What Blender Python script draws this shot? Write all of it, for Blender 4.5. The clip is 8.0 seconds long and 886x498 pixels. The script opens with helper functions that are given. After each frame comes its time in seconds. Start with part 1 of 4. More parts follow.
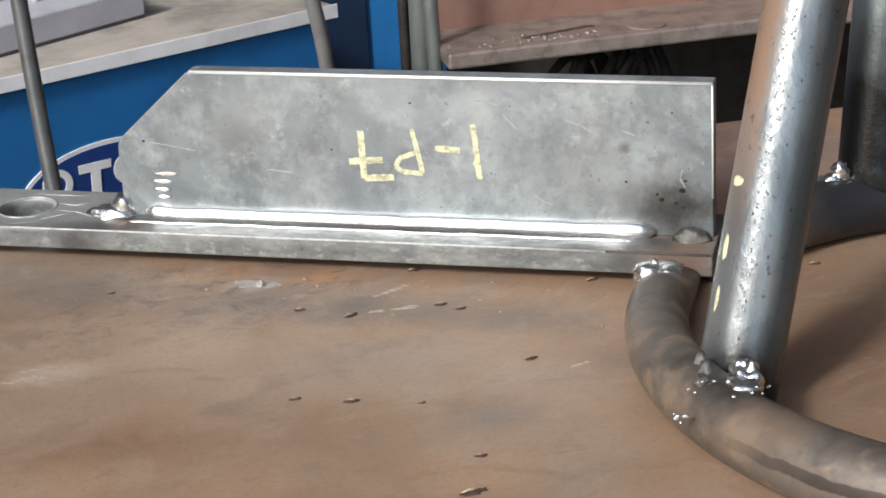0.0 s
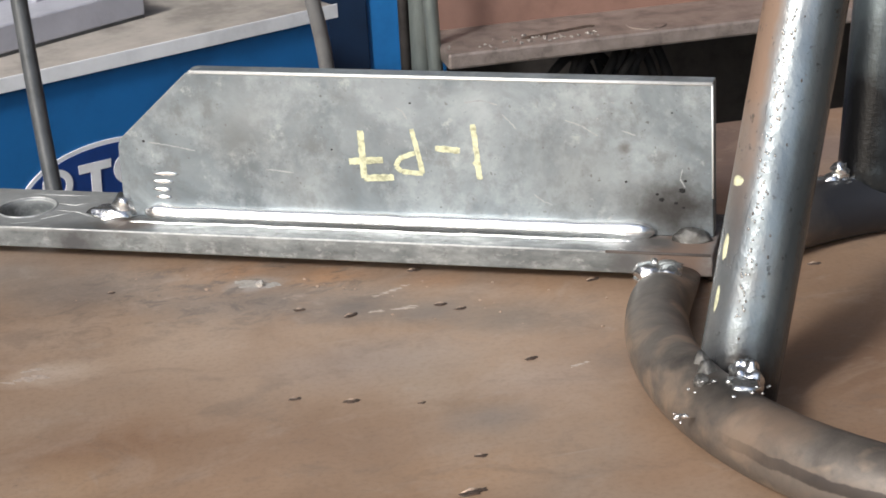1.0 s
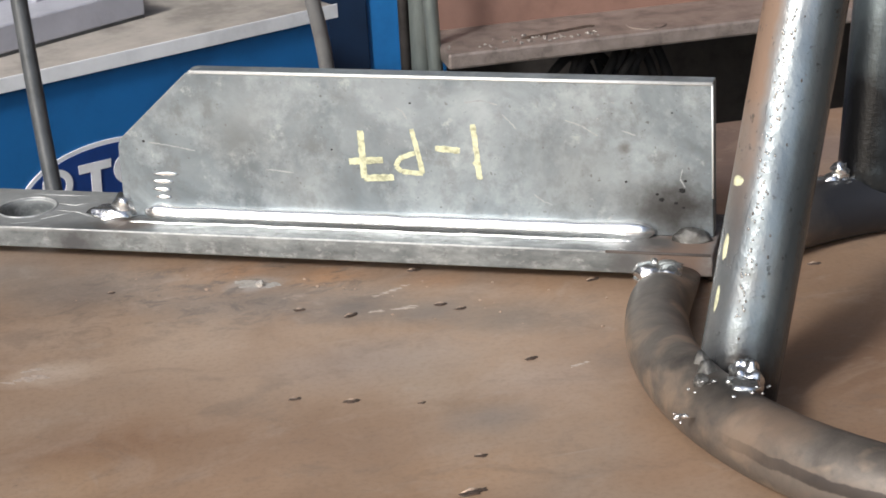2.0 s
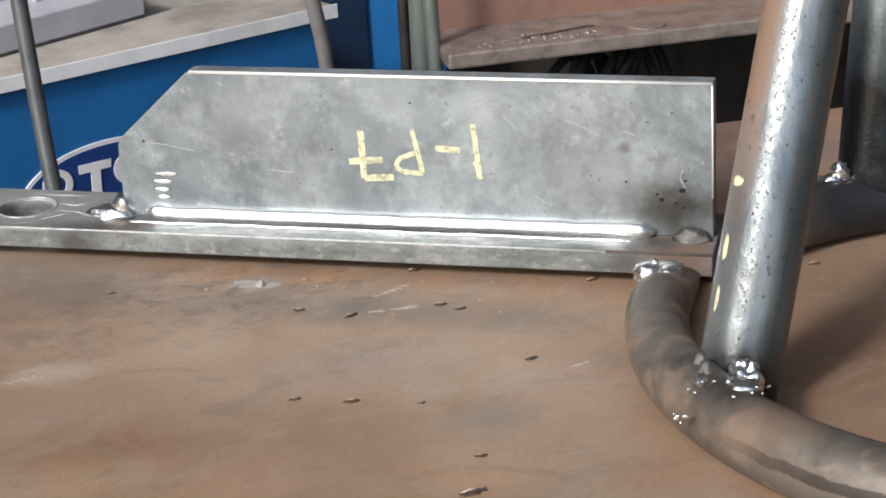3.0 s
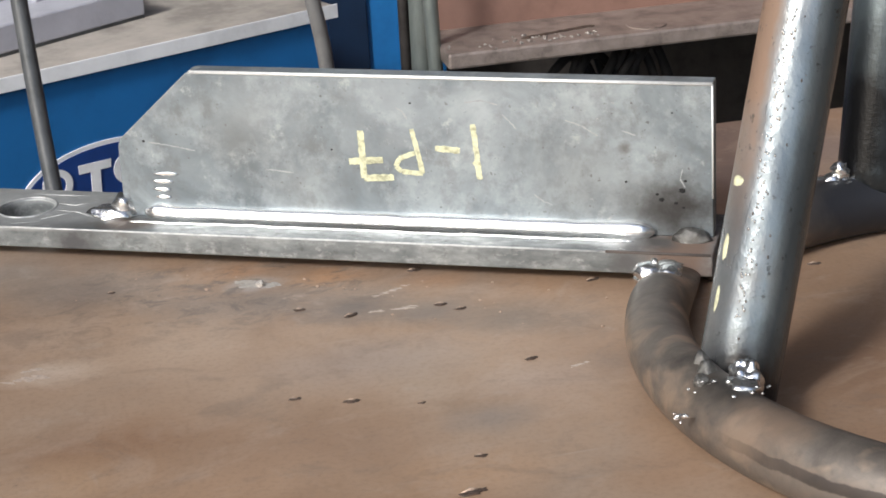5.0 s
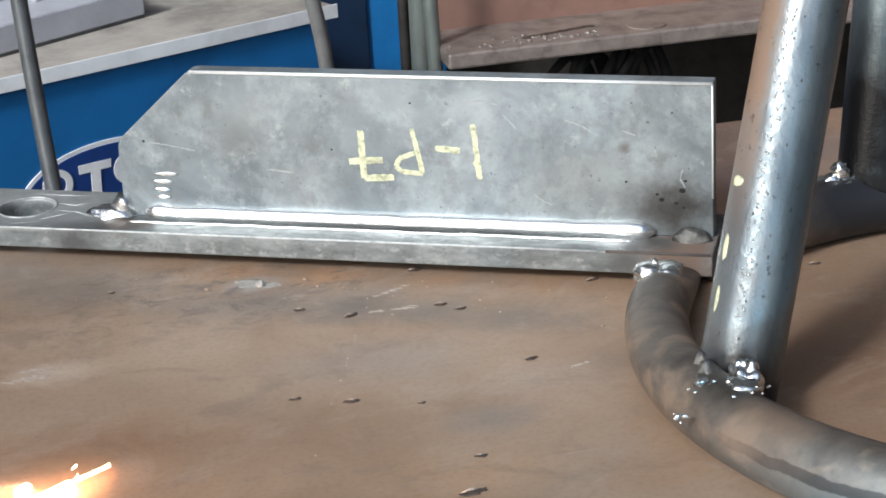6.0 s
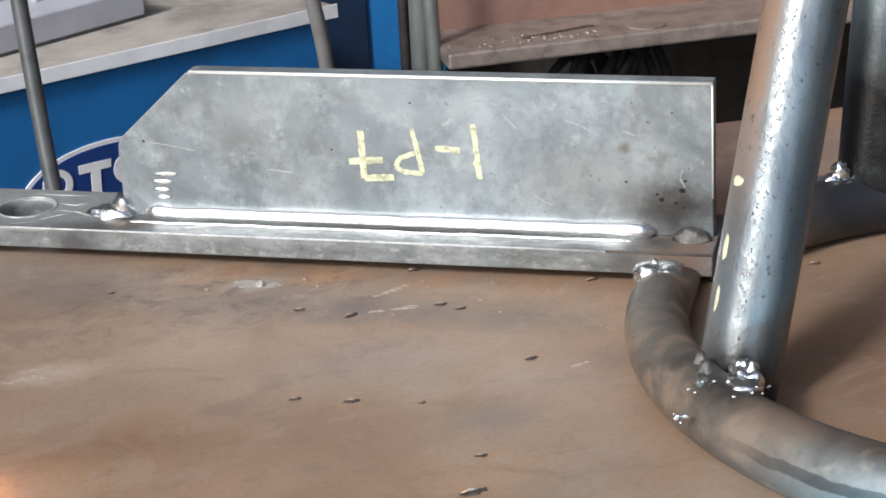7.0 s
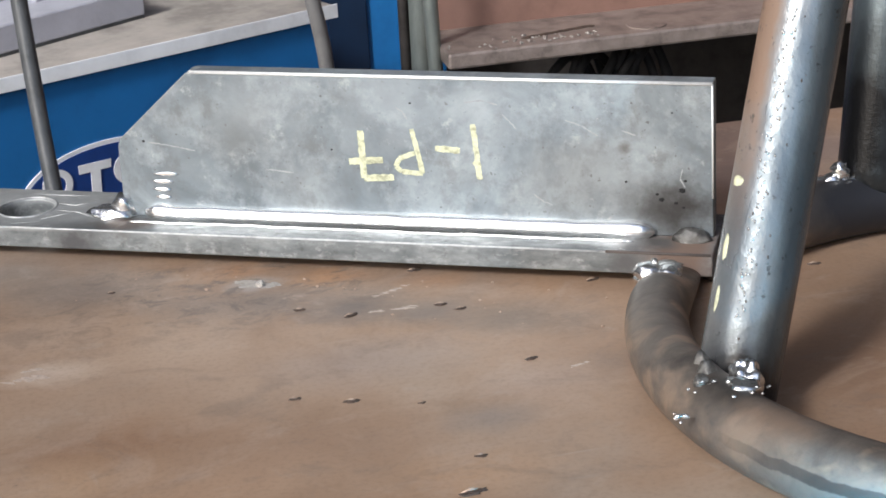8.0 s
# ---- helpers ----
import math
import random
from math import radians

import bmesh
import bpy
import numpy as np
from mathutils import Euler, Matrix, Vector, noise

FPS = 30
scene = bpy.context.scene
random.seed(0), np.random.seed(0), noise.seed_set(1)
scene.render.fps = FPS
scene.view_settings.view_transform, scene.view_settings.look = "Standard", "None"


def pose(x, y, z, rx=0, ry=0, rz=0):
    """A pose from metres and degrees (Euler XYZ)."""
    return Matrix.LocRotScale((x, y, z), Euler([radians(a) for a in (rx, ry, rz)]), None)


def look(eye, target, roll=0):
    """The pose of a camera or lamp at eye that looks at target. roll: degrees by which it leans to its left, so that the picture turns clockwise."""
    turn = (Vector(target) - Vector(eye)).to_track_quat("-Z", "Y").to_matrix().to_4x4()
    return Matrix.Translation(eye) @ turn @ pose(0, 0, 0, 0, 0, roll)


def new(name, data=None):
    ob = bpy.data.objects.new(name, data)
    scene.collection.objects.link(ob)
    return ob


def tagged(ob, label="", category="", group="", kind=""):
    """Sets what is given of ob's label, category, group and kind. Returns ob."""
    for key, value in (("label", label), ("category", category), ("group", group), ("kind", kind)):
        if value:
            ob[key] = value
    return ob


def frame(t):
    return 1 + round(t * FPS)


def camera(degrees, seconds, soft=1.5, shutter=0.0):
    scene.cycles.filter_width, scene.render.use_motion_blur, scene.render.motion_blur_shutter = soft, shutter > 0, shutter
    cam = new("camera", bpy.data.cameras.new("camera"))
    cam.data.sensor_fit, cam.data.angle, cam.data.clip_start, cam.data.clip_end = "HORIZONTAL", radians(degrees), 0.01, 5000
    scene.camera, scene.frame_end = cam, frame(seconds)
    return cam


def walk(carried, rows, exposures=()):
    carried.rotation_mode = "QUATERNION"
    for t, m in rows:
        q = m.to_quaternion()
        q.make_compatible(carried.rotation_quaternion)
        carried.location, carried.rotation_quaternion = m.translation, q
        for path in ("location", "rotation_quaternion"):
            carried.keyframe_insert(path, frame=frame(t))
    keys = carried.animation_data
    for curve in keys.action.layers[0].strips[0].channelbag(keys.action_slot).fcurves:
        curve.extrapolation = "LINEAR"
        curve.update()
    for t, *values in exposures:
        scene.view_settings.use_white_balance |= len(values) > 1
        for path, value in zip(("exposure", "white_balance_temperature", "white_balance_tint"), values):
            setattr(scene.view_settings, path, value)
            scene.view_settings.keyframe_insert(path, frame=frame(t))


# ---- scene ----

cam = camera(25.27, 8.0, soft=1.7, shutter=1.6)
walk(cam, [(0.0, pose(0.3689, -0.7669, 0.3427, 68.8356, 3.1226, 14.3771)),
           (8.0, pose(0.3689, -0.7669, 0.3427, 68.8356, 3.1226, 14.3771))],
     exposures=[(0.0, 0.58, 6250, 8), (4.7, 0.60, 6200, 8), (5.8, 0.64, 6050, 7),
                (6.0, 0.57, 5850, 4), (6.5, 0.56, 5900, 4), (7.0, 0.62, 6050, 8), (7.5, 0.57, 6000, 8), (8.0, 0.61, 6050, 9)])

# ---- light ----
SUN_TO = Vector((-0.32, -0.72, 0.58)).normalized()
world = bpy.data.worlds.new("sky")
scene.world = world
world.use_nodes = True
wn = world.node_tree.nodes
sky = wn.new("ShaderNodeTexSky")
sky.sky_type = "NISHITA"
sky.sun_disc = False
sky.sun_elevation = math.asin(SUN_TO.z)
sky.sun_rotation = math.atan2(SUN_TO.x, SUN_TO.y)
sky.dust_density = 3.0
wn["Background"].inputs["Strength"].default_value = 0.13
world.node_tree.links.new(sky.outputs[0], wn["Background"].inputs["Color"])
sun = new("sun", bpy.data.lights.new("sun", "SUN"))
sun.data.energy = 1.9
sun.data.angle = radians(9)
sun.data.color = (1.0, 0.985, 0.96)
sun.matrix_basis = look(SUN_TO * 10, (0, 0, 0))


# ---- materials ----
class Mat:
    """A small builder for node materials in object space."""

    def __init__(self, name):
        self.m = bpy.data.materials.new(name)
        self.m.use_nodes = True
        self.t = self.m.node_tree
        self.b = self.t.nodes["Principled BSDF"]
        self.co = self.t.nodes.new("ShaderNodeTexCoord").outputs["Object"]

    def link(self, a, b):
        self.t.links.new(a, b)
        return self

    def noise(self, scale, detail=6, rough=0.6, stretch=None, warp=0.0):
        n = self.t.nodes.new("ShaderNodeTexNoise")
        n.inputs["Scale"].default_value = scale
        n.inputs["Detail"].default_value = detail
        n.inputs["Roughness"].default_value = rough
        n.inputs["Distortion"].default_value = warp
        co = self.co
        if stretch:
            mp = self.t.nodes.new("ShaderNodeMapping")
            mp.inputs["Scale"].default_value = stretch
            self.link(co, mp.inputs[0])
            co = mp.outputs[0]
        self.link(co, n.inputs["Vector"])
        return n.outputs["Fac"]

    def ramp(self, fac, *stops):
        r = self.t.nodes.new("ShaderNodeValToRGB")
        e = r.color_ramp.elements
        while len(e) < len(stops):
            e.new(0.5)
        for k, (p, c) in zip(e, stops):
            k.position = p
            k.color = (*c, 1) if isinstance(c, tuple) else (c, c, c, 1)
        self.link(fac, r.inputs[0])
        return r.outputs[0]

    def mix(self, fac, a, b, mode="MIX"):
        n = self.t.nodes.new("ShaderNodeMix")
        n.data_type = "RGBA"
        n.blend_type = mode
        for v, s in ((fac, n.inputs[0]), (a, n.inputs[6]), (b, n.inputs[7])):
            if isinstance(v, tuple):
                s.default_value = (*v, 1)
            elif isinstance(v, (int, float)):
                s.default_value = v
            else:
                self.link(v, s)
        return n.outputs[2]

    def blob(self, x, y, z, r, soft=1.0, squash=(1, 1, 1), rough=0.35):
        """A stain round a place in object space, 1 in the middle, 0 outside, with a ragged edge."""
        mp = self.t.nodes.new("ShaderNodeMapping")
        mp.inputs["Location"].default_value = (-x / r * squash[0], -y / r * squash[1], -z / r * squash[2])
        mp.inputs["Scale"].default_value = (squash[0] / r, squash[1] / r, squash[2] / r)
        self.link(self.co, mp.inputs[0])
        ln = self.t.nodes.new("ShaderNodeVectorMath")
        ln.operation = "LENGTH"
        self.link(mp.outputs[0], ln.inputs[0])
        ad = self.t.nodes.new("ShaderNodeMath")
        ad.operation = "MULTIPLY_ADD"
        self.link(self.noise(1.5 / r, 5), ad.inputs[0])
        ad.inputs[1].default_value = rough * 2
        self.link(ln.outputs["Value"], ad.inputs[2])
        sb = self.t.nodes.new("ShaderNodeMath")
        sb.operation = "SUBTRACT"
        self.link(ad.outputs[0], sb.inputs[0])
        sb.inputs[1].default_value = rough
        return self.ramp(sb.outputs[0], (max(0.0, 1 - soft * 0.45), 1.0), (1.0, 0.0))

    def calc(self, op, *values):
        n = self.t.nodes.new("ShaderNodeMath")
        n.operation = op
        for v, k in zip(values, n.inputs):
            if isinstance(v, (int, float)):
                k.default_value = v
            else:
                self.link(v, k)
        return n.outputs[0]

    def round_tube(self, cx, cy, radius, height):
        """The angle round the section of a lying ring, in radians: 0 at its outer side, up is positive."""
        sp = self.t.nodes.new("ShaderNodeSeparateXYZ")
        self.link(self.co, sp.inputs[0])
        dx, dy = self.calc("SUBTRACT", sp.outputs[0], cx), self.calc("SUBTRACT", sp.outputs[1], cy)
        rho = self.calc("SQRT", self.calc("ADD", self.calc("MULTIPLY", dx, dx), self.calc("MULTIPLY", dy, dy)))
        return self.calc("ARCTAN2", self.calc("SUBTRACT", sp.outputs[2], height), self.calc("SUBTRACT", rho, radius))

    def round_pipe(self, foot, head):
        """The angle round an upright pipe from foot to head, as a share of a turn: a quarter is towards -y."""
        sp = self.t.nodes.new("ShaderNodeSeparateXYZ")
        self.link(self.co, sp.inputs[0])
        rise = self.calc("SUBTRACT", sp.outputs[2], foot[2])
        off = [self.calc("SUBTRACT", sp.outputs[k], self.calc("MULTIPLY_ADD", rise, (head[k] - foot[k]) / (head[2] - foot[2]), foot[k])) for k in (0, 1)]
        return self.calc("MULTIPLY_ADD", self.calc("ARCTAN2", off[1], off[0]), 0.5 / math.pi, 0.5), sp.outputs[2]

    def set(self, color=None, rough=None, metal=None, bump=None, height=0.0005, spec=None):
        for v, k in ((color, "Base Color"), (rough, "Roughness"), (metal, "Metallic"), (spec, "Specular IOR Level")):
            if v is None:
                continue
            if isinstance(v, tuple):
                self.b.inputs[k].default_value = (*v, 1)
            elif isinstance(v, (int, float)):
                self.b.inputs[k].default_value = v
            else:
                self.link(v, self.b.inputs[k])
        if bump is not None:
            n = self.t.nodes.new("ShaderNodeBump")
            n.inputs["Strength"].default_value = 1.0
            n.inputs["Distance"].default_value = height
            self.link(bump, n.inputs["Height"])
            self.link(n.outputs[0], self.b.inputs["Normal"])
        return self.m


def mat_table():
    k = Mat("rusty_steel_top")
    big = k.noise(6.5, 4, 0.5, None, 0.5)
    mid = k.noise(26, 6, 0.6, None, 0.6)
    fine = k.noise(420, 4, 0.6)
    base = k.ramp(big, (0.32, (0.300, 0.190, 0.122)), (0.50, (0.365, 0.244, 0.162)), (0.68, (0.370, 0.275, 0.203)))
    base = k.mix(k.ramp(mid, (0.34, 0.40), (0.52, 0.0)), base, (0.255, 0.160, 0.100))
    base = k.mix(k.ramp(k.noise(15, 5, 0.6, None, 0.4), (0.52, 0.0), (0.68, 0.40)), base, (0.31, 0.245, 0.195))
    # old stains, some with painted shade: soot and grey wear beside the bar, orange rust at its foot, tan and brown
    # fields beyond
    for x, y, r, sx, sy, f, c in (
            (-0.339, -0.120, 0.05, 1, 1.5, 0.85, (0.225, 0.18, 0.15)),
            (-0.364, -0.082, 0.045, 1, 1.3, 0.65, (0.18, 0.15, 0.13)),
            (-0.297, -0.149, 0.03, 1, 1.2, 0.6, (0.22, 0.175, 0.145)),
            (-0.262, -0.159, 0.03, 1, 1.3, 0.75, (0.205, 0.165, 0.138)),
            (-0.232, -0.177, 0.03, 1, 1.4, 0.9, (0.185, 0.15, 0.128)),
            (-0.201, -0.193, 0.028, 1, 1.5, 0.8, (0.195, 0.158, 0.132)),
            (-0.172, -0.210, 0.03, 1, 1.4, 0.7, (0.21, 0.165, 0.13)),
            (-0.149, -0.225, 0.026, 1, 1.4, 0.6, (0.22, 0.165, 0.125)),
            (-0.271, -0.118, 0.02, 1, 1.6, 0.8, (0.42, 0.24, 0.135)),
            (-0.232, -0.139, 0.022, 1, 1.6, 0.9, (0.44, 0.255, 0.142)),
            (-0.189, -0.162, 0.02, 1, 1.6, 0.7, (0.4, 0.245, 0.15)),
            (-0.149, -0.183, 0.024, 1, 1.4, 0.7, (0.38, 0.24, 0.148)),
            (-0.321, -0.196, 0.06, 0.8, 1.3, 0.85, (0.45, 0.33, 0.24)),
            (-0.367, -0.161, 0.04, 0.8, 1.3, 0.7, (0.43, 0.32, 0.24)),
            (-0.357, -0.233, 0.04, 0.8, 1.5, 0.6, (0.4, 0.29, 0.21)),
            (-0.358, -0.201, 0.022, 0.8, 1.5, 0.8, (0.56, 0.45, 0.36)),
            (-0.289, -0.242, 0.05, 0.9, 1.3, 0.6, (0.42, 0.305, 0.22)),
            (-0.236, -0.234, 0.04, 0.8, 1.3, 0.6, (0.335, 0.262, 0.22)),
            (-0.176, -0.275, 0.028, 0.9, 1.2, 0.6, (0.42, 0.31, 0.24)),
            (-0.202, -0.299, 0.022, 0.9, 1.4, 0.75, (0.25, 0.2, 0.168)),
            (-0.339, -0.275, 0.05, 0.8, 1.7, 0.85, (0.28, 0.165, 0.1)),
            (-0.280, -0.300, 0.045, 0.7, 1.6, 0.6, (0.3, 0.19, 0.125)),
            (-0.217, -0.341, 0.035, 0.9, 1.3, 0.8, (0.42, 0.265, 0.16)),
            (-0.361, -0.301, 0.04, 0.8, 1.4, 0.75, (0.43, 0.285, 0.18)),
            (-0.300, -0.321, 0.04, 0.8, 1.4, 0.6, (0.42, 0.275, 0.18)),
            # these two: shade beside ring and pipe painted in, with soot
            (-0.144, -0.268, 0.018, 1.2, 1, 0.7, (0.22, 0.155, 0.115)),
            (-0.057, -0.289, 0.055, 1, 1, 0.8, (0.23, 0.138, 0.088)),
            (-0.157, -0.362, 0.03, 1, 1.2, 0.6, (0.36, 0.225, 0.14)),
            # these two: shadow behind the plate painted dark
            (-0.025, -0.080, 0.06, 1, 1, 0.9, (0.15, 0.108, 0.097)),
            (-0.001, -0.018, 0.06, 1, 1, 0.9, (0.15, 0.108, 0.097)),
            (0.038, -0.059, 0.05, 1, 1, 0.7, (0.26, 0.2, 0.18)),
            (-0.267, -0.136, 0.014, 0.9, 1.3, 0.85, (0.38, 0.35, 0.325))):
        base = k.mix(k.mix(f, (0, 0, 0), k.blob(x, y, 0, r, 1.9, (sx, sy, 0), 0.5)), base, c)
    # coarse soot and rust mottling along the bar
    near = k.blob(-0.275, -0.135, 0, 0.115, 1.6, (0.9, 1.5, 0), 0.5)
    base = k.mix(k.calc("MULTIPLY", near, k.ramp(k.noise(75, 7, 0.75, (0.8, 1.2, 1), 0.6), (0.50, 0.0), (0.62, 0.75))), base, (0.125, 0.100, 0.086))
    base = k.mix(k.calc("MULTIPLY", near, k.ramp(k.noise(62, 7, 0.75, (0.7, 1.3, 1), 0.8), (0.55, 0.0), (0.66, 0.6))), base, (0.44, 0.34, 0.27))
    # smears, grain, scrape marks and pin spots
    base = k.mix(k.ramp(k.noise(30, 7, 0.7, (0.8, 1.2, 1), 0.7), (0.54, 0.0), (0.66, 0.45)), base, (0.215, 0.160, 0.125))
    base = k.mix(k.ramp(k.noise(19, 6, 0.7, (0.8, 1.2, 1), 0.9), (0.53, 0.0), (0.66, 0.40)), base, (0.44, 0.325, 0.245))
    base = k.mix(k.ramp(k.noise(48, 6, 0.65, None, 0.5), (0.60, 0.0), (0.72, 0.35)), base, (0.43, 0.35, 0.285))
    base = k.mix(k.ramp(fine, (0.35, 0.16), (0.52, 0.0)), base, (0.13, 0.080, 0.055))
    base = k.mix(k.ramp(k.noise(110, 5, 0.7), (0.68, 0.0), (0.74, 0.45)), base, (0.13, 0.085, 0.060))
    base = k.mix(k.ramp(k.noise(40, 3, 0.5, (0.35, 3.0, 1), 0.3), (0.68, 0.0), (0.76, 0.30)), base, (0.46, 0.40, 0.34))
    rough = k.ramp(mid, (0.3, 0.52), (0.7, 0.40))
    return k.set(base, rough, 0.2, k.mix(0.6, fine, mid), 0.00025)


def mat_mill_steel():
    k = Mat("mill_steel")
    big = k.noise(22, 5, 0.6, None, 0.5)
    mid = k.noise(130, 6, 0.65)
    fine = k.noise(900, 3, 0.6)
    base = k.ramp(big, (0.32, (0.150, 0.172, 0.185)), (0.50, (0.240, 0.272, 0.290)), (0.68, (0.360, 0.402, 0.420)))
    base = k.mix(k.ramp(mid, (0.36, 0.5), (0.52, 0.0)), base, (0.19, 0.205, 0.215))
    base = k.mix(k.ramp(k.noise(48, 7, 0.72, None, 0.1), (0.50, 0.0), (0.66, 0.55)), base, (0.45, 0.49, 0.505))
    base = k.mix(k.ramp(k.noise(50, 7, 0.7, (1.2, 1, 1), 0.1), (0.34, 0.55), (0.46, 0.0)), base, (0.165, 0.170, 0.168))
    base = k.mix(k.ramp(k.noise(60, 7, 0.72), (0.60, 0.0), (0.70, 0.6)), base, (0.60, 0.62, 0.60))
    scorch = k.blob(0.2545, 0.02, 0.0500, 0.0150, 1.9, (0.75, 0.3, 1.1), 0.9)
    smoke = k.blob(0.250, 0.02, 0.050, 0.030, 2.0, (0.9, 0.3, 1.3), 0.7)
    base = k.mix(k.ramp(k.noise(60, 7, 0.75, (3.5, 1, 1), 1.2), (0.66, 0.0), (0.70, 0.45)), base, (0.70, 0.69, 0.66))
    base = k.mix(k.ramp(k.noise(420, 3, 0.6), (0.27, 0.8), (0.33, 0.0)), base, (0.12, 0.12, 0.115))
    base = k.mix(k.mix(0.85, (0, 0, 0), smoke), base, (0.100, 0.098, 0.094))
    base = k.mix(scorch, base, (0.050, 0.047, 0.045))
    base = k.mix(k.blob(0.2317, 0.02, 0.0765, 0.0036, 1.8, (1, 1, 1), 0.6), base, (0.17, 0.17, 0.165))
    base = k.mix(k.mix(0.5, (0, 0, 0), k.blob(0.058, 0.02, 0.076, 0.020, 2.0, (1, 1, 1), 0.6)), base, (0.20, 0.205, 0.20))
    base = k.mix(k.mix(0.5, (0, 0, 0), k.blob(0.129, 0.02, 0.094, 0.03, 2.0, (1, 1, 1), 0.7)), base, (0.44, 0.48, 0.5))
    base = k.mix(k.mix(0.35, (0, 0, 0), k.blob(0.072, 0.02, 0.093, 0.026, 2.0, (1, 1, 1), 0.7)), base, (0.42, 0.45, 0.46))
    base = k.mix(k.mix(0.4, (0, 0, 0), k.blob(0.172, 0.02, 0.092, 0.022, 2.0, (1, 1, 1), 0.7)), base, (0.44, 0.48, 0.5))
    base = k.mix(k.mix(0.45, (0, 0, 0), k.blob(0.215, 0.02, 0.054, 0.028, 2.0, (1, 1, 1), 0.7)), base, (0.17, 0.175, 0.175))
    base = k.mix(k.mix(0.25, (0, 0, 0), k.blob(0.206, 0.02, 0.076, 0.03, 2.0, (1, 1, 1), 0.7)), base, (0.2, 0.21, 0.215))
    base = k.mix(k.mix(0.3, (0, 0, 0), k.blob(0.082, 0.02, 0.054, 0.03, 2.0, (1, 1, 1), 0.7)), base, (0.22, 0.225, 0.225))
    rough = k.ramp(big, (0.3, 0.60), (0.7, 0.48))
    return k.set(base, rough, 0.45, k.mix(0.5, mid, fine), 0.00018)


ZT_BAR = 0.0372


def mat_bar_steel():
    k = Mat("bar_steel")
    mid = k.noise(70, 6, 0.65, (0.4, 1, 1))
    fine = k.noise(700, 3, 0.6)
    base = k.ramp(mid, (0.32, (0.098, 0.106, 0.108)), (0.52, (0.205, 0.220, 0.222)), (0.72, (0.38, 0.40, 0.395)))
    base = k.mix(k.ramp(k.noise(190, 6, 0.7, (0.6, 1, 1)), (0.54, 0.0), (0.66, 0.5)), base, (0.50, 0.51, 0.50))
    base = k.mix(k.ramp(k.noise(150, 6, 0.7), (0.34, 0.55), (0.46, 0.0)), base, (0.085, 0.085, 0.085))
    base = k.mix(k.blob(0.257, 0.0, 0.032, 0.022, 1.5, (1, 0.3, 0.6), 0.4), base, (0.165, 0.112, 0.084))
    base = k.mix(k.blob(0.2350, 0.0, 0.0325, 0.0085, 1.8, (0.9, 0.3, 0.7), 0.5), base, (0.10, 0.098, 0.098))
    base = k.mix(k.blob(0.247, 0.012, ZT_BAR, 0.0100, 1.6, (0.8, 1, 0.6), 0.4), base, (0.085, 0.078, 0.072))
    base = k.mix(k.blob(-0.018, 0.0, 0.031, 0.014, 1.8, (0.8, 0.3, 1.0), 0.6), base, (0.085, 0.085, 0.088))
    base = k.mix(k.blob(0.125, 0.0138, ZT_BAR, 0.0034, 1.6, (0.028, 1, 0.5), 0.3), base, (0.045, 0.042, 0.040))
    # pale ground area round the hole, with the top's bright reflection painted in
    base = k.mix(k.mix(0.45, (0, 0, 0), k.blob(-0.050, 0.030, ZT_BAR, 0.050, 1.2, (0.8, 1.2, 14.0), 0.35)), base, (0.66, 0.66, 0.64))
    base = k.mix(k.blob(0.004, 0.009, ZT_BAR, 0.014, 1.2, (0.8, 1.4, 1)), base, (0.12, 0.095, 0.078))
    burnt = k.blob(0.262, 0.0, 0.034, 0.030, 1.6, (1, 0.3, 0.3), 0.3)
    return k.set(base, k.mix(burnt, k.ramp(mid, (0.3, 0.52), (0.7, 0.40)), (0.9, 0.9, 0.9)), k.ramp(burnt, (0.0, 0.45), (1.0, 0.0)), fine, 0.00015)


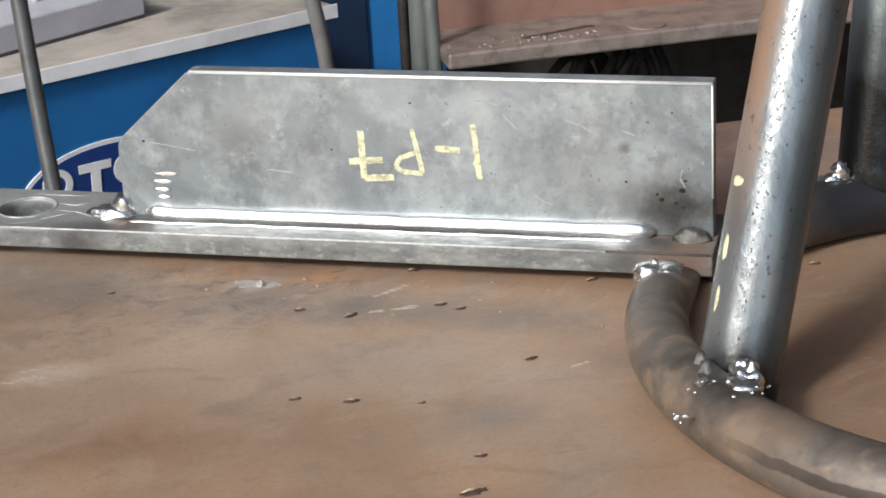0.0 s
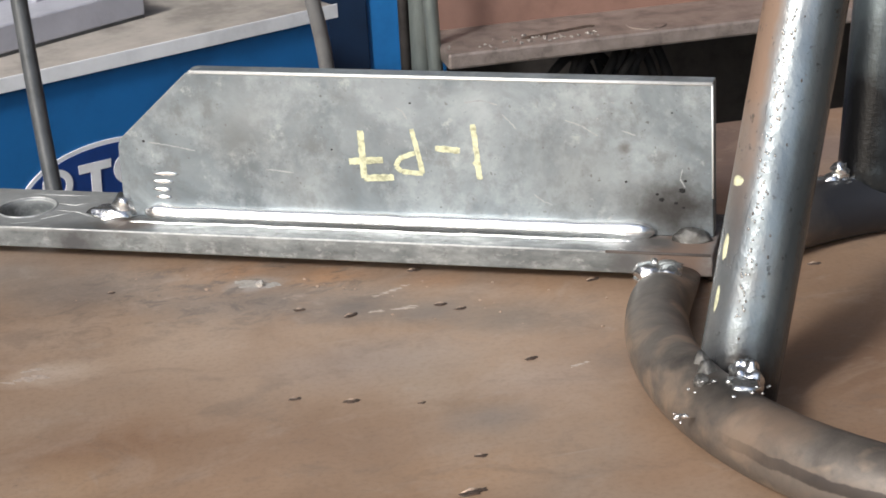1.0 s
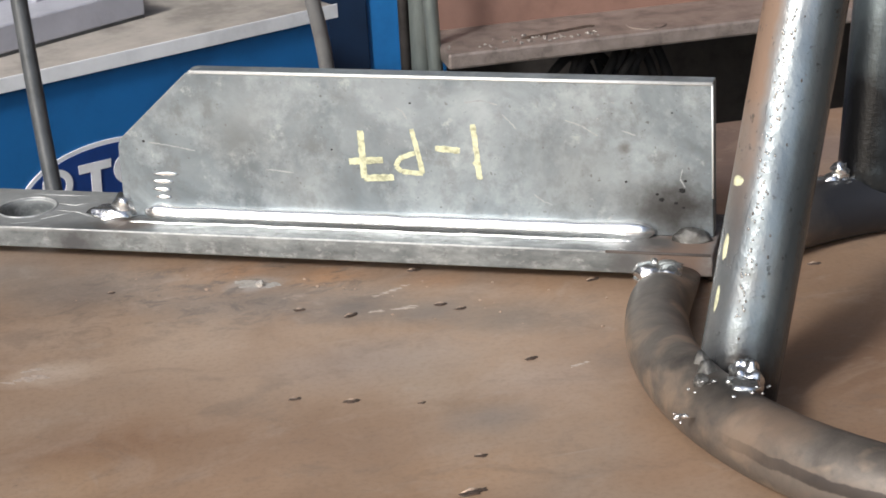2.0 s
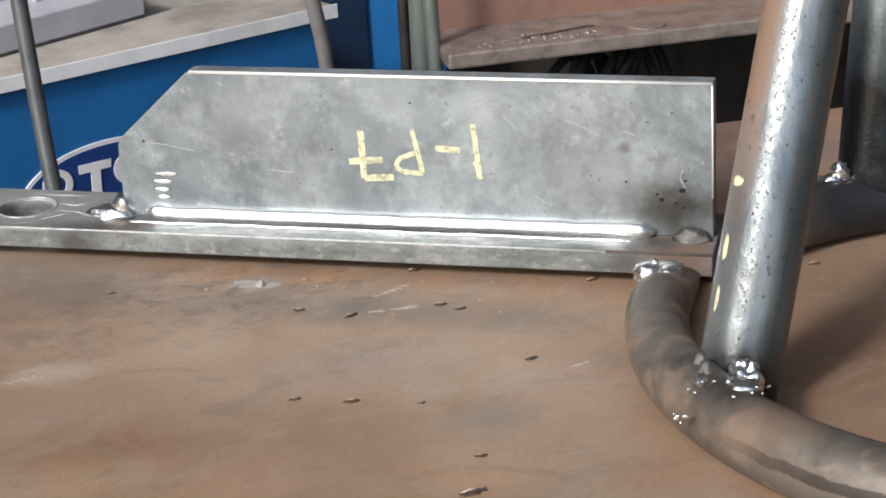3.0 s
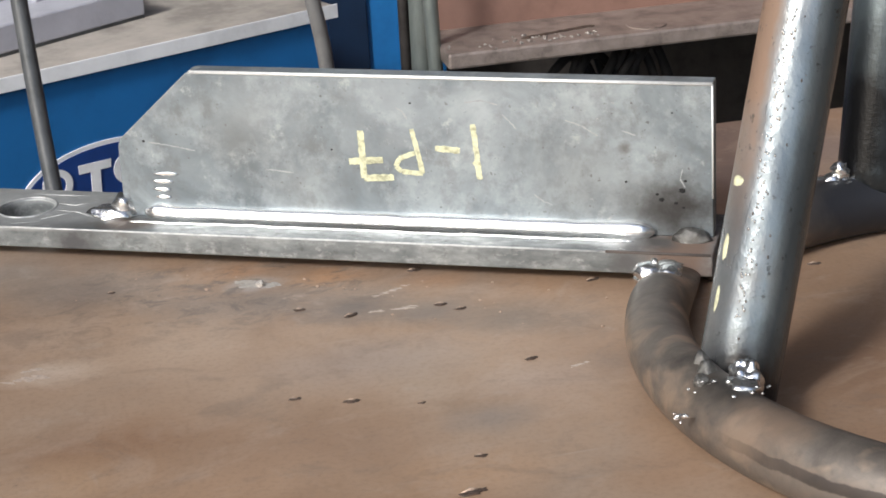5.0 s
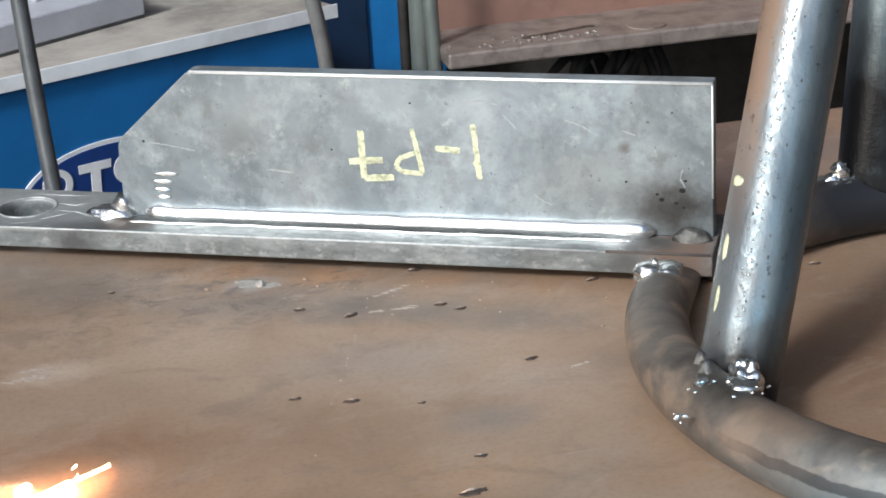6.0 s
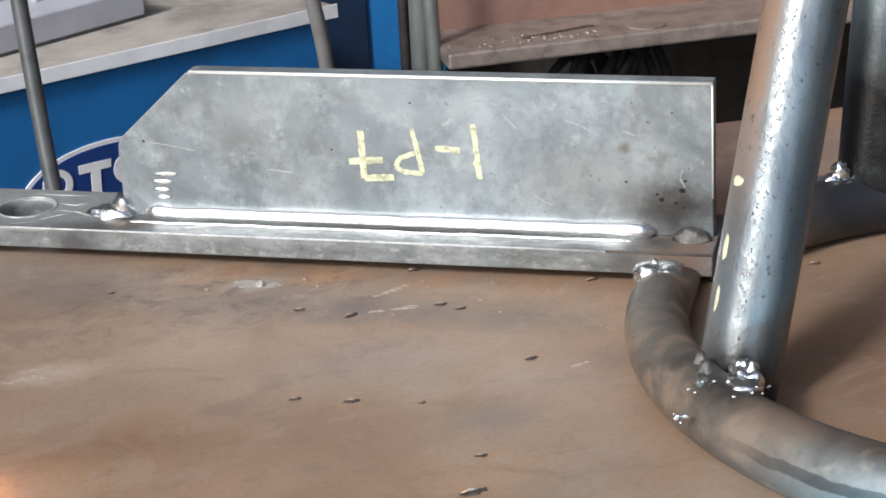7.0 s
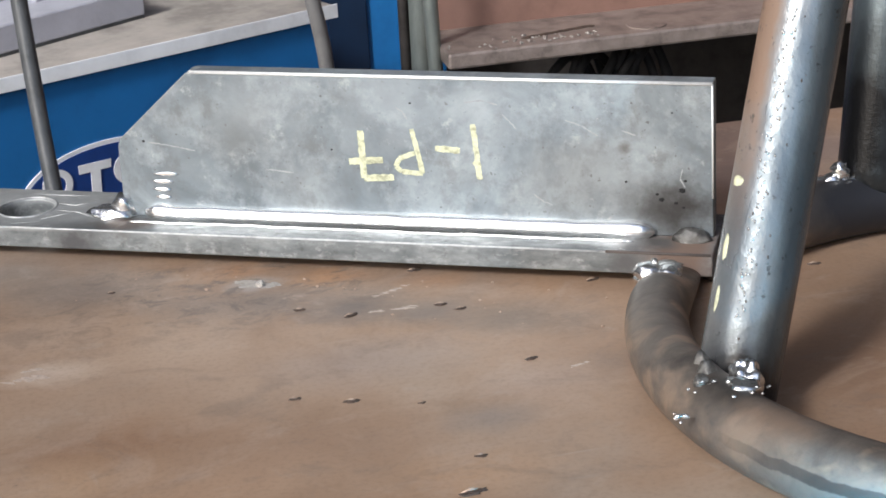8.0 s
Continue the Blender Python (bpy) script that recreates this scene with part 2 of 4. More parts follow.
def mat_pipe():
    k = Mat("pipe_steel")
    mid = k.noise(38, 6, 0.6, (1, 1, 0.3), 0.3)
    fine = k.noise(700, 4, 0.65)
    pits = k.noise(230, 5, 0.7)
    dents = k.noise(130, 4, 0.6, (1, 1, 0.6))
    base = k.ramp(mid, (0.32, (0.13, 0.15, 0.165)), (0.52, (0.225, 0.256, 0.272)), (0.70, (0.335, 0.36, 0.365)))
    base = k.mix(k.ramp(k.noise(55, 6, 0.7, (1, 1, 0.35)), (0.50, 0.0), (0.64, 0.55)), base, (0.30, 0.315, 0.315))
    base = k.mix(k.ramp(k.noise(20, 6, 0.65, (1, 1, 0.3)), (0.52, 0.0), (0.66, 0.5)), base, (0.17, 0.122, 0.088))
    # a long rust run down one side of the front pipe, dark blue scale and painted-in shade down the other
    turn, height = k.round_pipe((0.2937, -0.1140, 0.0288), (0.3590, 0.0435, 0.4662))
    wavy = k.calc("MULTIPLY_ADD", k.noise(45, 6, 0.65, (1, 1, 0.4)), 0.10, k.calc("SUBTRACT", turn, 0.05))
    rust = k.calc("MULTIPLY", k.ramp(wavy, (0.160, 1.0), (0.205, 0.0)), k.ramp(k.calc("MULTIPLY_ADD", k.noise(40, 5), 0.06, height), (0.110, 0.15), (0.165, 1.0)))
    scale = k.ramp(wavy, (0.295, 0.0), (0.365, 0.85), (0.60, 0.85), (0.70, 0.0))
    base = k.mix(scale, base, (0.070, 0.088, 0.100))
    base = k.mix(rust, base, (0.250, 0.168, 0.120))
    # soot round the feet
    base = k.mix(k.blob(0.2950, -0.126, 0.038, 0.026, 1.8, (1, 1, 0.9), 0.6), base, (0.045, 0.042, 0.040))
    base = k.mix(k.ramp(pits, (0.61, 0.0), (0.67, 0.75)), base, (0.055, 0.052, 0.050))
    metal = k.ramp(rust, (0.0, 0.62), (1.0, 0.1))
    rough = k.mix(rust, k.ramp(mid, (0.3, 0.26), (0.7, 0.16)), (0.5, 0.5, 0.5))
    return k.set(base, rough, metal, k.mix(0.45, dents, pits), 0.0006)


def mat_pipe_dark():
    k = Mat("shaded_pipe")
    mid = k.noise(34, 6, 0.6, (1, 1, 0.2), 0.3)
    # darker than the front pipe: its shadow is painted in, deepest at the foot
    base = k.ramp(mid, (0.32, (0.095, 0.110, 0.120)), (0.55, (0.180, 0.215, 0.232)), (0.72, (0.29, 0.325, 0.335)))
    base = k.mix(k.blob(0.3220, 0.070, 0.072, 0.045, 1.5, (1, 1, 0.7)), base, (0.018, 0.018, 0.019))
    return k.set(base, k.ramp(mid, (0.3, 0.36), (0.7, 0.26)), 0.75, k.noise(500, 4, 0.65), 0.0002)


SHADE_LOW, SHADE_HIGH = 0.06, 0.32


def mat_ring():
    k = Mat("ring_steel")
    mid = k.noise(40, 6, 0.6, None, 0.4)
    fine = k.noise(500, 4, 0.65)
    base = k.ramp(mid, (0.30, (0.098, 0.085, 0.074)), (0.52, (0.165, 0.141, 0.121)), (0.70, (0.245, 0.194, 0.152)))
    base = k.mix(k.ramp(k.noise(120, 5, 0.65), (0.58, 0.0), (0.72, 0.5)), base, (0.11, 0.09, 0.075))
    base = k.mix(k.ramp(k.noise(42, 4, 0.5, None, 0.3), (0.54, 0.0), (0.64, 0.65)), base, (0.37, 0.275, 0.200))
    base = k.mix(k.ramp(k.noise(60, 6, 0.65, None, 0.6), (0.34, 0.4), (0.48, 0.0)), base, (0.10, 0.088, 0.078))
    # burnt black near the welds, shade on the far side painted dark
    base = k.mix(k.blob(0.337, 0.075, 0.036, 0.070, 1.3), base, (0.035, 0.036, 0.042))
    base = k.mix(k.blob(0.300, -0.145, 0.046, 0.022, 1.7, (1, 1, 1), 0.6), base, (0.055, 0.050, 0.046))
    base = k.mix(k.blob(0.2772, -0.1263, 0.043, 0.009, 1.6, (1, 1, 1), 0.6), base, (0.055, 0.048, 0.044))
    base = k.mix(k.mix(0.7, (0, 0, 0), k.blob(0.2525, -0.045, 0.044, 0.012, 1.7, (1, 0.6, 1), 0.6)), base, (0.10, 0.088, 0.080))
    base = k.mix(k.mix(0.6, (0, 0, 0), k.blob(0.315, -0.172, 0.048, 0.020, 1.8, (0.7, 1, 1), 0.7)), base, (0.27, 0.185, 0.130))
    # dark reflection painted along the ring, over an underside painted pale with bounce light
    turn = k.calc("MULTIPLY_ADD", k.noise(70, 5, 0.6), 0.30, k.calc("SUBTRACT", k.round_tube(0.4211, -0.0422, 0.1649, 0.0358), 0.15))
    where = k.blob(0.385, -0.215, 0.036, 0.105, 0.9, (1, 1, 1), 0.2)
    band = k.ramp(turn, (SHADE_LOW - 0.05, 0.0), (SHADE_LOW, 1.0), (SHADE_HIGH, 1.0), (SHADE_HIGH + 0.04, 0.0))
    under = k.ramp(turn, (0.0, 1.0), (SHADE_LOW - 0.04, 1.0), (SHADE_LOW, 0.0))
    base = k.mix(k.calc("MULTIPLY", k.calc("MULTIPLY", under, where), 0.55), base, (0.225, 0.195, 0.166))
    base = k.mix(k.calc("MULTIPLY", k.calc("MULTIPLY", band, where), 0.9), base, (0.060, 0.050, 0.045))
    return k.set(base, k.ramp(mid, (0.3, 0.56), (0.7, 0.44)), 0.5, fine, 0.00018)


def mat_weld():
    k = Mat("weld_metal")
    mid = k.noise(260, 5, 0.6)
    base = k.ramp(mid, (0.35, (0.62, 0.62, 0.62)), (0.6, (0.82, 0.82, 0.80)))
    return k.set(base, 0.20, 0.95, k.noise(500, 4, 0.6), 0.0003)


def mat_plain(name, color, rough=0.5, metal=0.0, var=0.35, scale=40, bump=0.0002, stretch=None):
    k = Mat(name)
    n = k.noise(scale, 6, 0.65, stretch)
    dark = tuple(c * (1 - var) for c in color)
    lite = tuple(min(1.0, c * (1 + var * 0.6)) for c in color)
    return k.set(k.ramp(n, (0.33, dark), (0.5, color), (0.70, lite)), rough, metal, k.noise(scale * 9, 4, 0.6), bump)


def mat_glow(name, color, strength):
    k = Mat(name)
    k.b.inputs["Emission Color"].default_value = (*color, 1)
    k.b.inputs["Emission Strength"].default_value = strength
    return k.set((0.1, 0.05, 0.02), 0.6, 0.0)


TABLE = mat_table()
PLATE = mat_mill_steel()
BAR = mat_bar_steel()
PIPE = mat_pipe()
PIPE_DARK = mat_pipe_dark()
RING = mat_ring()
WELD = mat_weld()
WELD_SMOOTH = mat_plain("smooth_weld", (0.90, 0.90, 0.89), 0.26, 0.95, 0.06, 200, 0.00003)
SOOTY_RUST = mat_plain("sooty_rust", (0.085, 0.068, 0.060), 0.85, 0.0, 0.3, 120)
WORN = mat_plain("worn_edge", (0.48, 0.48, 0.47), 0.5, 0.3, 0.45, 160)
SCRATCH = mat_plain("fresh_scratch", (0.37, 0.385, 0.39), 0.45, 0.5, 0.2, 200)
PORE = mat_plain("burnt_pore", (0.018, 0.017, 0.017), 1.0, 0.0, 0.3, 200)
EDGE = mat_plain("ground_edge", (0.88, 0.88, 0.86), 0.28, 0.35, 0.15, 300, 0.0001)
WELD_DULL = mat_plain("burnt_weld", (0.20, 0.192, 0.178), 0.35, 0.8, 0.5, 260, 0.0004)
SPATTER_BRIGHT = mat_plain("bright_spatter", (0.75, 0.74, 0.72), 0.25, 0.9, 0.25, 260)
CHALK = mat_plain("yellow_paint_marker", (0.62, 0.61, 0.40), 0.8, 0, 0.5, 260)
TABLE_RIM = mat_plain("rusty_burr", (0.44, 0.32, 0.24), 0.45, 0.3, 0.3, 200)
SLAG = mat_plain("slag", (0.070, 0.046, 0.034), 0.6, 0.1, 0.4, 300)
PALE = mat_plain("pale_spatter", (0.43, 0.39, 0.35), 0.45, 0.3, 0.3, 250)
SCRAPE = mat_plain("worn_scrape", (0.52, 0.43, 0.36), 0.45, 0.25, 0.3, 300)
SPATTER = mat_plain("spatter", (0.42, 0.39, 0.36), 0.35, 0.7, 0.35, 250)
BLUE = mat_plain("blue_paint", (0.017, 0.135, 0.365), 0.34, 0, 0.22, 18, 0.0001)
NAVY = mat_plain("navy_paint", (0.005, 0.016, 0.042), 0.4, 0, 0.3, 20)
LOGO_BLUE = mat_plain("logo_blue", (0.012, 0.045, 0.20), 0.4, 0, 0.15, 40)
WHITE = mat_plain("white_paint", (0.80, 0.80, 0.81), 0.45, 0, 0.15, 30)
DUSTY = mat_plain("dusty_lid", (0.40, 0.36, 0.32), 0.7, 0, 0.35, 26)
GREY = mat_plain("light_grey_paint", (0.47, 0.47, 0.52), 0.45, 0, 0.15, 30)
RUBBER = mat_plain("black_rubber", (0.075, 0.078, 0.08), 0.42, 0, 0.35, 60)
# black rubber again, with the shade under the beam put into its colour
SHADED_RUBBER = mat_plain("shaded_rubber", (0.010, 0.009, 0.009), 0.85, 0, 0.4, 120)
RUBBER_GREY = mat_plain("grey_rubber", (0.14, 0.135, 0.13), 0.5, 0, 0.3, 60)
GALV = mat_plain("galvanised_steel", (0.33, 0.36, 0.33), 0.4, 0.6, 0.3, 40, 0.0002, (1, 1, 0.25))
BEAM = mat_plain("primed_steel", (0.27, 0.156, 0.120), 0.5, 0.1, 0.28, 16)
LIP = mat_plain("worn_flange", (0.29, 0.238, 0.210), 0.42, 0.35, 0.45, 55, 0.0006)
CONCRETE = mat_plain("oily_concrete", (0.075, 0.066, 0.058), 0.8, 0, 0.4, 6, 0.002)
WALLS = mat_plain("dark_plaster", (0.12, 0.11, 0.10), 0.85, 0, 0.3, 3, 0.003)
ROOF = mat_plain("sheet_roof", (0.25, 0.25, 0.25), 0.5, 0.4, 0.3, 5)
CHROME = mat_plain("bright_tin", (0.75, 0.75, 0.76), 0.2, 0.95, 0.2, 30)
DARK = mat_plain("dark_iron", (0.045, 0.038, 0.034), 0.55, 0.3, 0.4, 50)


# ---- mesh helpers ----
def mesh_of(name, bm, material, smooth=False):
    me = bpy.data.meshes.new(name)
    bmesh.ops.recalc_face_normals(bm, faces=bm.faces)
    bm.to_mesh(me)
    bm.free()
    me.materials.append(material)
    if smooth:
        for f in me.polygons:
            f.use_smooth = True
    return me


def part(name, bm, material, parent=None, label="", smooth=False, m=None):
    ob = new(name, mesh_of(name, bm, material, smooth))
    if m is not None:
        ob.matrix_basis = m
    if parent is not None:
        ob.parent = parent
    return tagged(ob, label)


def bm_box(x0, x1, y0, y1, z0, z1, bevel=0.0, seg=2):
    bm = bmesh.new()
    m = Matrix.Translation(((x0 + x1) / 2, (y0 + y1) / 2, (z0 + z1) / 2)) @ Matrix.Diagonal((x1 - x0, y1 - y0, z1 - z0, 1))
    bmesh.ops.create_cube(bm, size=1, matrix=m)
    if bevel:
        bmesh.ops.bevel(bm, geom=bm.edges[:], offset=bevel, segments=seg, profile=0.5, affect="EDGES")
    return bm


def sweep(points, radii, seg=20, cap=True, closed=False):
    """A round tube along points, with a radius for each."""
    bm = bmesh.new()
    pts = [Vector(p) for p in points]
    n = len(pts)
    if not hasattr(radii, "__len__"):
        radii = [radii] * n
    rings = []
    up = None
    for i, p in enumerate(pts):
        a = pts[(i - 1) % n] if closed or i > 0 else p
        b = pts[(i + 1) % n] if closed or i < n - 1 else p
        t = (b - a).normalized()
        if up is None:
            up = Vector((0, 0, 1)) if abs(t.z) < 0.8 else Vector((1, 0, 0))
        u = (up - t * up.dot(t)).normalized()
        up = u
        v = t.cross(u)
        rings.append([bm.verts.new(p + (u * math.cos(q) + v * math.sin(q)) * radii[i])
                      for q in (2 * math.pi * k / seg for k in range(seg))])
    for i in range(n if closed else n - 1):
        A, B = rings[i], rings[(i + 1) % n]
        for k in range(seg):
            bm.faces.new((A[k], A[(k + 1) % seg], B[(k + 1) % seg], B[k]))
    if cap and not closed:
        bm.faces.new(rings[0][::-1])
        bm.faces.new(rings[-1])
    return bm


def bezier(p0, p1, p2, p3, n=24):
    out = []
    for i in range(n + 1):
        t = i / n
        s = 1 - t
        out.append(Vector(p0) * s ** 3 + Vector(p1) * 3 * s * s * t + Vector(p2) * 3 * s * t * t + Vector(p3) * t ** 3)
    return out


def lump(cx, cy, cz, rx, ry, rz, seed=0, rough=0.25, sub=3, freq=2.2):
    """An uneven blob of metal."""
    bm = bmesh.new()
    bmesh.ops.create_icosphere(bm, subdivisions=sub, radius=1)
    for v in bm.verts:
        d = 1 + rough * noise.fractal(v.co * freq + Vector((seed * 3.7, seed, -seed * 1.3)), 1.0, 2.0, 3)
        v.co = Vector((v.co.x * rx * d + cx, v.co.y * ry * d + cy, v.co.z * rz * d + cz))
    return bm


def join(*bms):
    out = bmesh.new()
    for b in bms:
        me = bpy.data.meshes.new("tmp")
        b.to_mesh(me)
        b.free()
        out.from_mesh(me)
        bpy.data.meshes.remove(me)
    return out


def extrude_outline(pts, y0, y1, bevel=0.0):
    """A plate whose outline (x, z) runs round, from y0 to y1."""
    bm = bmesh.new()
    A = [bm.verts.new((x, y0, z)) for x, z in pts]
    B = [bm.verts.new((x, y1, z)) for x, z in pts]
    n = len(pts)
    bm.faces.new(A)
    bm.faces.new(B[::-1])
    for i in range(n):
        bm.faces.new((A[i], B[i], B[(i + 1) % n], A[(i + 1) % n]))
    bmesh.ops.recalc_face_normals(bm, faces=bm.faces)
    if bevel:
        bmesh.ops.bevel(bm, geom=bm.edges[:], offset=bevel, segments=3, profile=0.5, affect="EDGES")
    return bm


def thing(name, label, category, group="", at=None):
    ob = new(name)
    if at is not None:
        ob.matrix_basis = at
    return tagged(ob, label, category, group)


# ---- setting ----
FLOOR_Z = -0.78
tagged(part("floor", bm_box(-6, 9, -9, 7, FLOOR_Z - 0.1, FLOOR_Z), CONCRETE), "dark oil-stained concrete workshop floor", "floor", kind="structure")
# walls and roof stay out of view, added to hold back sky light
tagged(part("wall_back", bm_box(-3.2, 3.2, 4.0, 4.2, FLOOR_Z, 2.6), WALLS), "unseen dark back wall added to close off light", "wall", kind="structure")
tagged(part("wall_side", bm_box(-3.2, -3.0, -2.5, 4.0, FLOOR_Z, 2.6), WALLS), "unseen dark side wall added to close off light", "wall", kind="structure")
tagged(part("wall_end", bm_box(3.0, 3.2, -2.5, 4.0, FLOOR_Z, 2.6), WALLS), "unseen dark end wall added to dim the right side", "wall", kind="structure")
tagged(part("ceiling", bm_box(-3.2, 3.2, -0.5, 4.2, 2.6, 2.66), ROOF), "unseen grey sheet roof added to cut sky light", "roof", kind="structure")

# ---- work table ----
TOP = 0.022  # the table top
TURN = pose(0.2454, 0.2269, TOP, 0, 0, 27.9)


def work_table():
    t = thing("work_table", "rust-brown steel welding table with scratched top", "table", at=TURN)
    part("tabletop", bm_box(-0.75, 0.85, -0.95, 0.0, -0.012, 0.0, 0.0012), TABLE, t)
    for x in (-0.70, 0.80):
        for y in (-0.90, -0.06):
            part("leg", bm_box(x - 0.03, x + 0.03, y - 0.03, y + 0.03, FLOOR_Z - TOP, -0.012, 0.003), DARK, t)
    part("apron", bm_box(-0.70, 0.80, -0.05, -0.04, -0.062, -0.012, 0.001), DARK, t)
    part("apron", bm_box(-0.70, 0.80, -0.91, -0.90, -0.062, -0.012, 0.001), DARK, t)
    return t


work_table()

# ---- welded frame ----
RA = 0.0138
ZB, ZT = 0.0272, 0.0372


def drilled_bar(x0, x1, y0, y1, z0, z1, hx, hy, r, n=64):
    bm = bmesh.new()
    angs = [2 * math.pi * i / n for i in range(n)]
    for cx in (x0, x1):
        for cy in (y0, y1):
            angs.append(math.atan2(cy - hy, cx - hx) % (2 * math.pi))
    angs.sort()

    def edge(a):
        c, s = math.cos(a), math.sin(a)
        k = min(((x1 - hx) / c if c > 1e-9 else 9), ((x0 - hx) / c if c < -1e-9 else 9),
                ((y1 - hy) / s if s > 1e-9 else 9), ((y0 - hy) / s if s < -1e-9 else 9))
        return hx + c * k, hy + s * k
    rows = []
    for a in angs:
        c, s = math.cos(a), math.sin(a)
        ex, ey = edge(a)
        rows.append([bm.verts.new(v) for v in (
            (hx + c * (r + 0.001), hy + s * (r + 0.001), z1), (hx + c * r, hy + s * r, z1 - 0.001), (hx + c * r, hy + s * r, z0),
            (ex, ey, z0), (ex, ey, z1))])
    m = len(rows)
    for i in range(m):
        A, B = rows[i], rows[(i + 1) % m]
        for k in range(5):
            bm.faces.new((A[k], A[(k + 1) % 5], B[(k + 1) % 5], B[k]))
    bmesh.ops.recalc_face_normals(bm, faces=bm.faces)
    top = [e for e in bm.edges if len(e.link_faces) == 2 and e.calc_face_angle(0) > 1.2
           and all(abs(v.co.x - hx) > r + 0.003 or abs(v.co.y - hy) > r + 0.003 for v in e.verts)]
    bmesh.ops.bevel(bm, geom=top, offset=0.0008, segments=2, profile=0.5, affect="EDGES")
    return bm


def bead(p0, p1, r, seed=0, n=220, ripple=0.06):
    """A rippled fillet of weld metal from p0 to p1."""
    p0, p1 = Vector(p0), Vector(p1)
    pts, rad = [], []
    for i in range(n + 1):
        t = i / n
        end = min(1.0, t * 40 + 0.15, (1 - t) * 45 + 0.04) ** 0.5 * (1 + 0.22 * math.exp(-((t - 0.955) / 0.032) ** 2))
        p = p0.lerp(p1, t)
        w = noise.noise(Vector((t * 18, seed, 0)))
        pts.append(p + Vector((0, 0.0004 * w, 0.0004 * w)))
        rad.append(r * end * (1 + ripple * math.sin(i * 1.7 + 2 * w) + 0.10 * w))
    return sweep(pts, rad, 16)


def spatter_balls(n, box, rmin, rmax, seed):
    rnd = random.Random(seed)
    out = []
    for _ in range(n):
        p = [rnd.uniform(a, b) for a, b in box]
        r = rnd.uniform(rmin, rmax)
        out.append(lump(*p, r * rnd.uniform(0.8, 1.5), r, r * rnd.uniform(0.6, 1.0), rnd.random() * 9, 0.4, 2))
    return join(*out)


def stroke(pts, w, y, wob=0.0002, seed=0):
    """A painted line on an upright face at y, through (x, z) points."""
    rnd = random.Random(seed)
    out = []
    for j, ((xa, za), (xb, zb)) in enumerate(zip(pts, pts[1:])):
        yy = y - 0.00005 * j
        d = Vector((xb - xa, zb - za))
        k = max(2, int(d.length / 0.0012))
        nrm = Vector((-d.y, d.x)).normalized()
        bm = bmesh.new()
        rows = []
        for i in range(k + 1):
            c = Vector((xa, za)) + d * (i / k) * 1.0
            e = w * (0.42 if i in (0, k) else 0.5)
            a, b = c + nrm * (e + rnd.uniform(-wob, wob)), c - nrm * (e + rnd.uniform(-wob, wob))
            rows.append([bm.verts.new(v) for v in ((a.x, yy - 0.00015, a.y), (b.x, yy - 0.00015, b.y), (b.x, y + 0.0003, b.y), (a.x, y + 0.0003, a.y))])
        for A, B in zip(rows, rows[1:]):
            for q in range(4):
                bm.faces.new((A[q], A[(q + 1) % 4], B[(q + 1) % 4], B[q]))
        bm.faces.new(rows[0])
        bm.faces.new(rows[-1][::-1])
        out.append(bm)
    return join(*out)


def welds(lumps, material, parent, label):
    """A tack weld of several run-together drops."""
    first = part("weld_bead", lumps[0], material, parent, label, True)
    for b in lumps[1:]:
        part("weld_drop", b, material, first, smooth=True)


def ring_at(a):
    """The hand-bent ring: wider in front than at its back."""
    k = min(1.0, max(0.0, (math.degrees(a) - 300) / 90))
    k = k * k * (3 - 2 * k)
    cx, cy, r = 0.4211 - 0.0118 * k, -0.0422 - 0.0105 * k, 0.1649 - 0.0152 * k
    return Vector((cx + r * math.cos(a), cy + r * math.sin(a), TOP + RA))


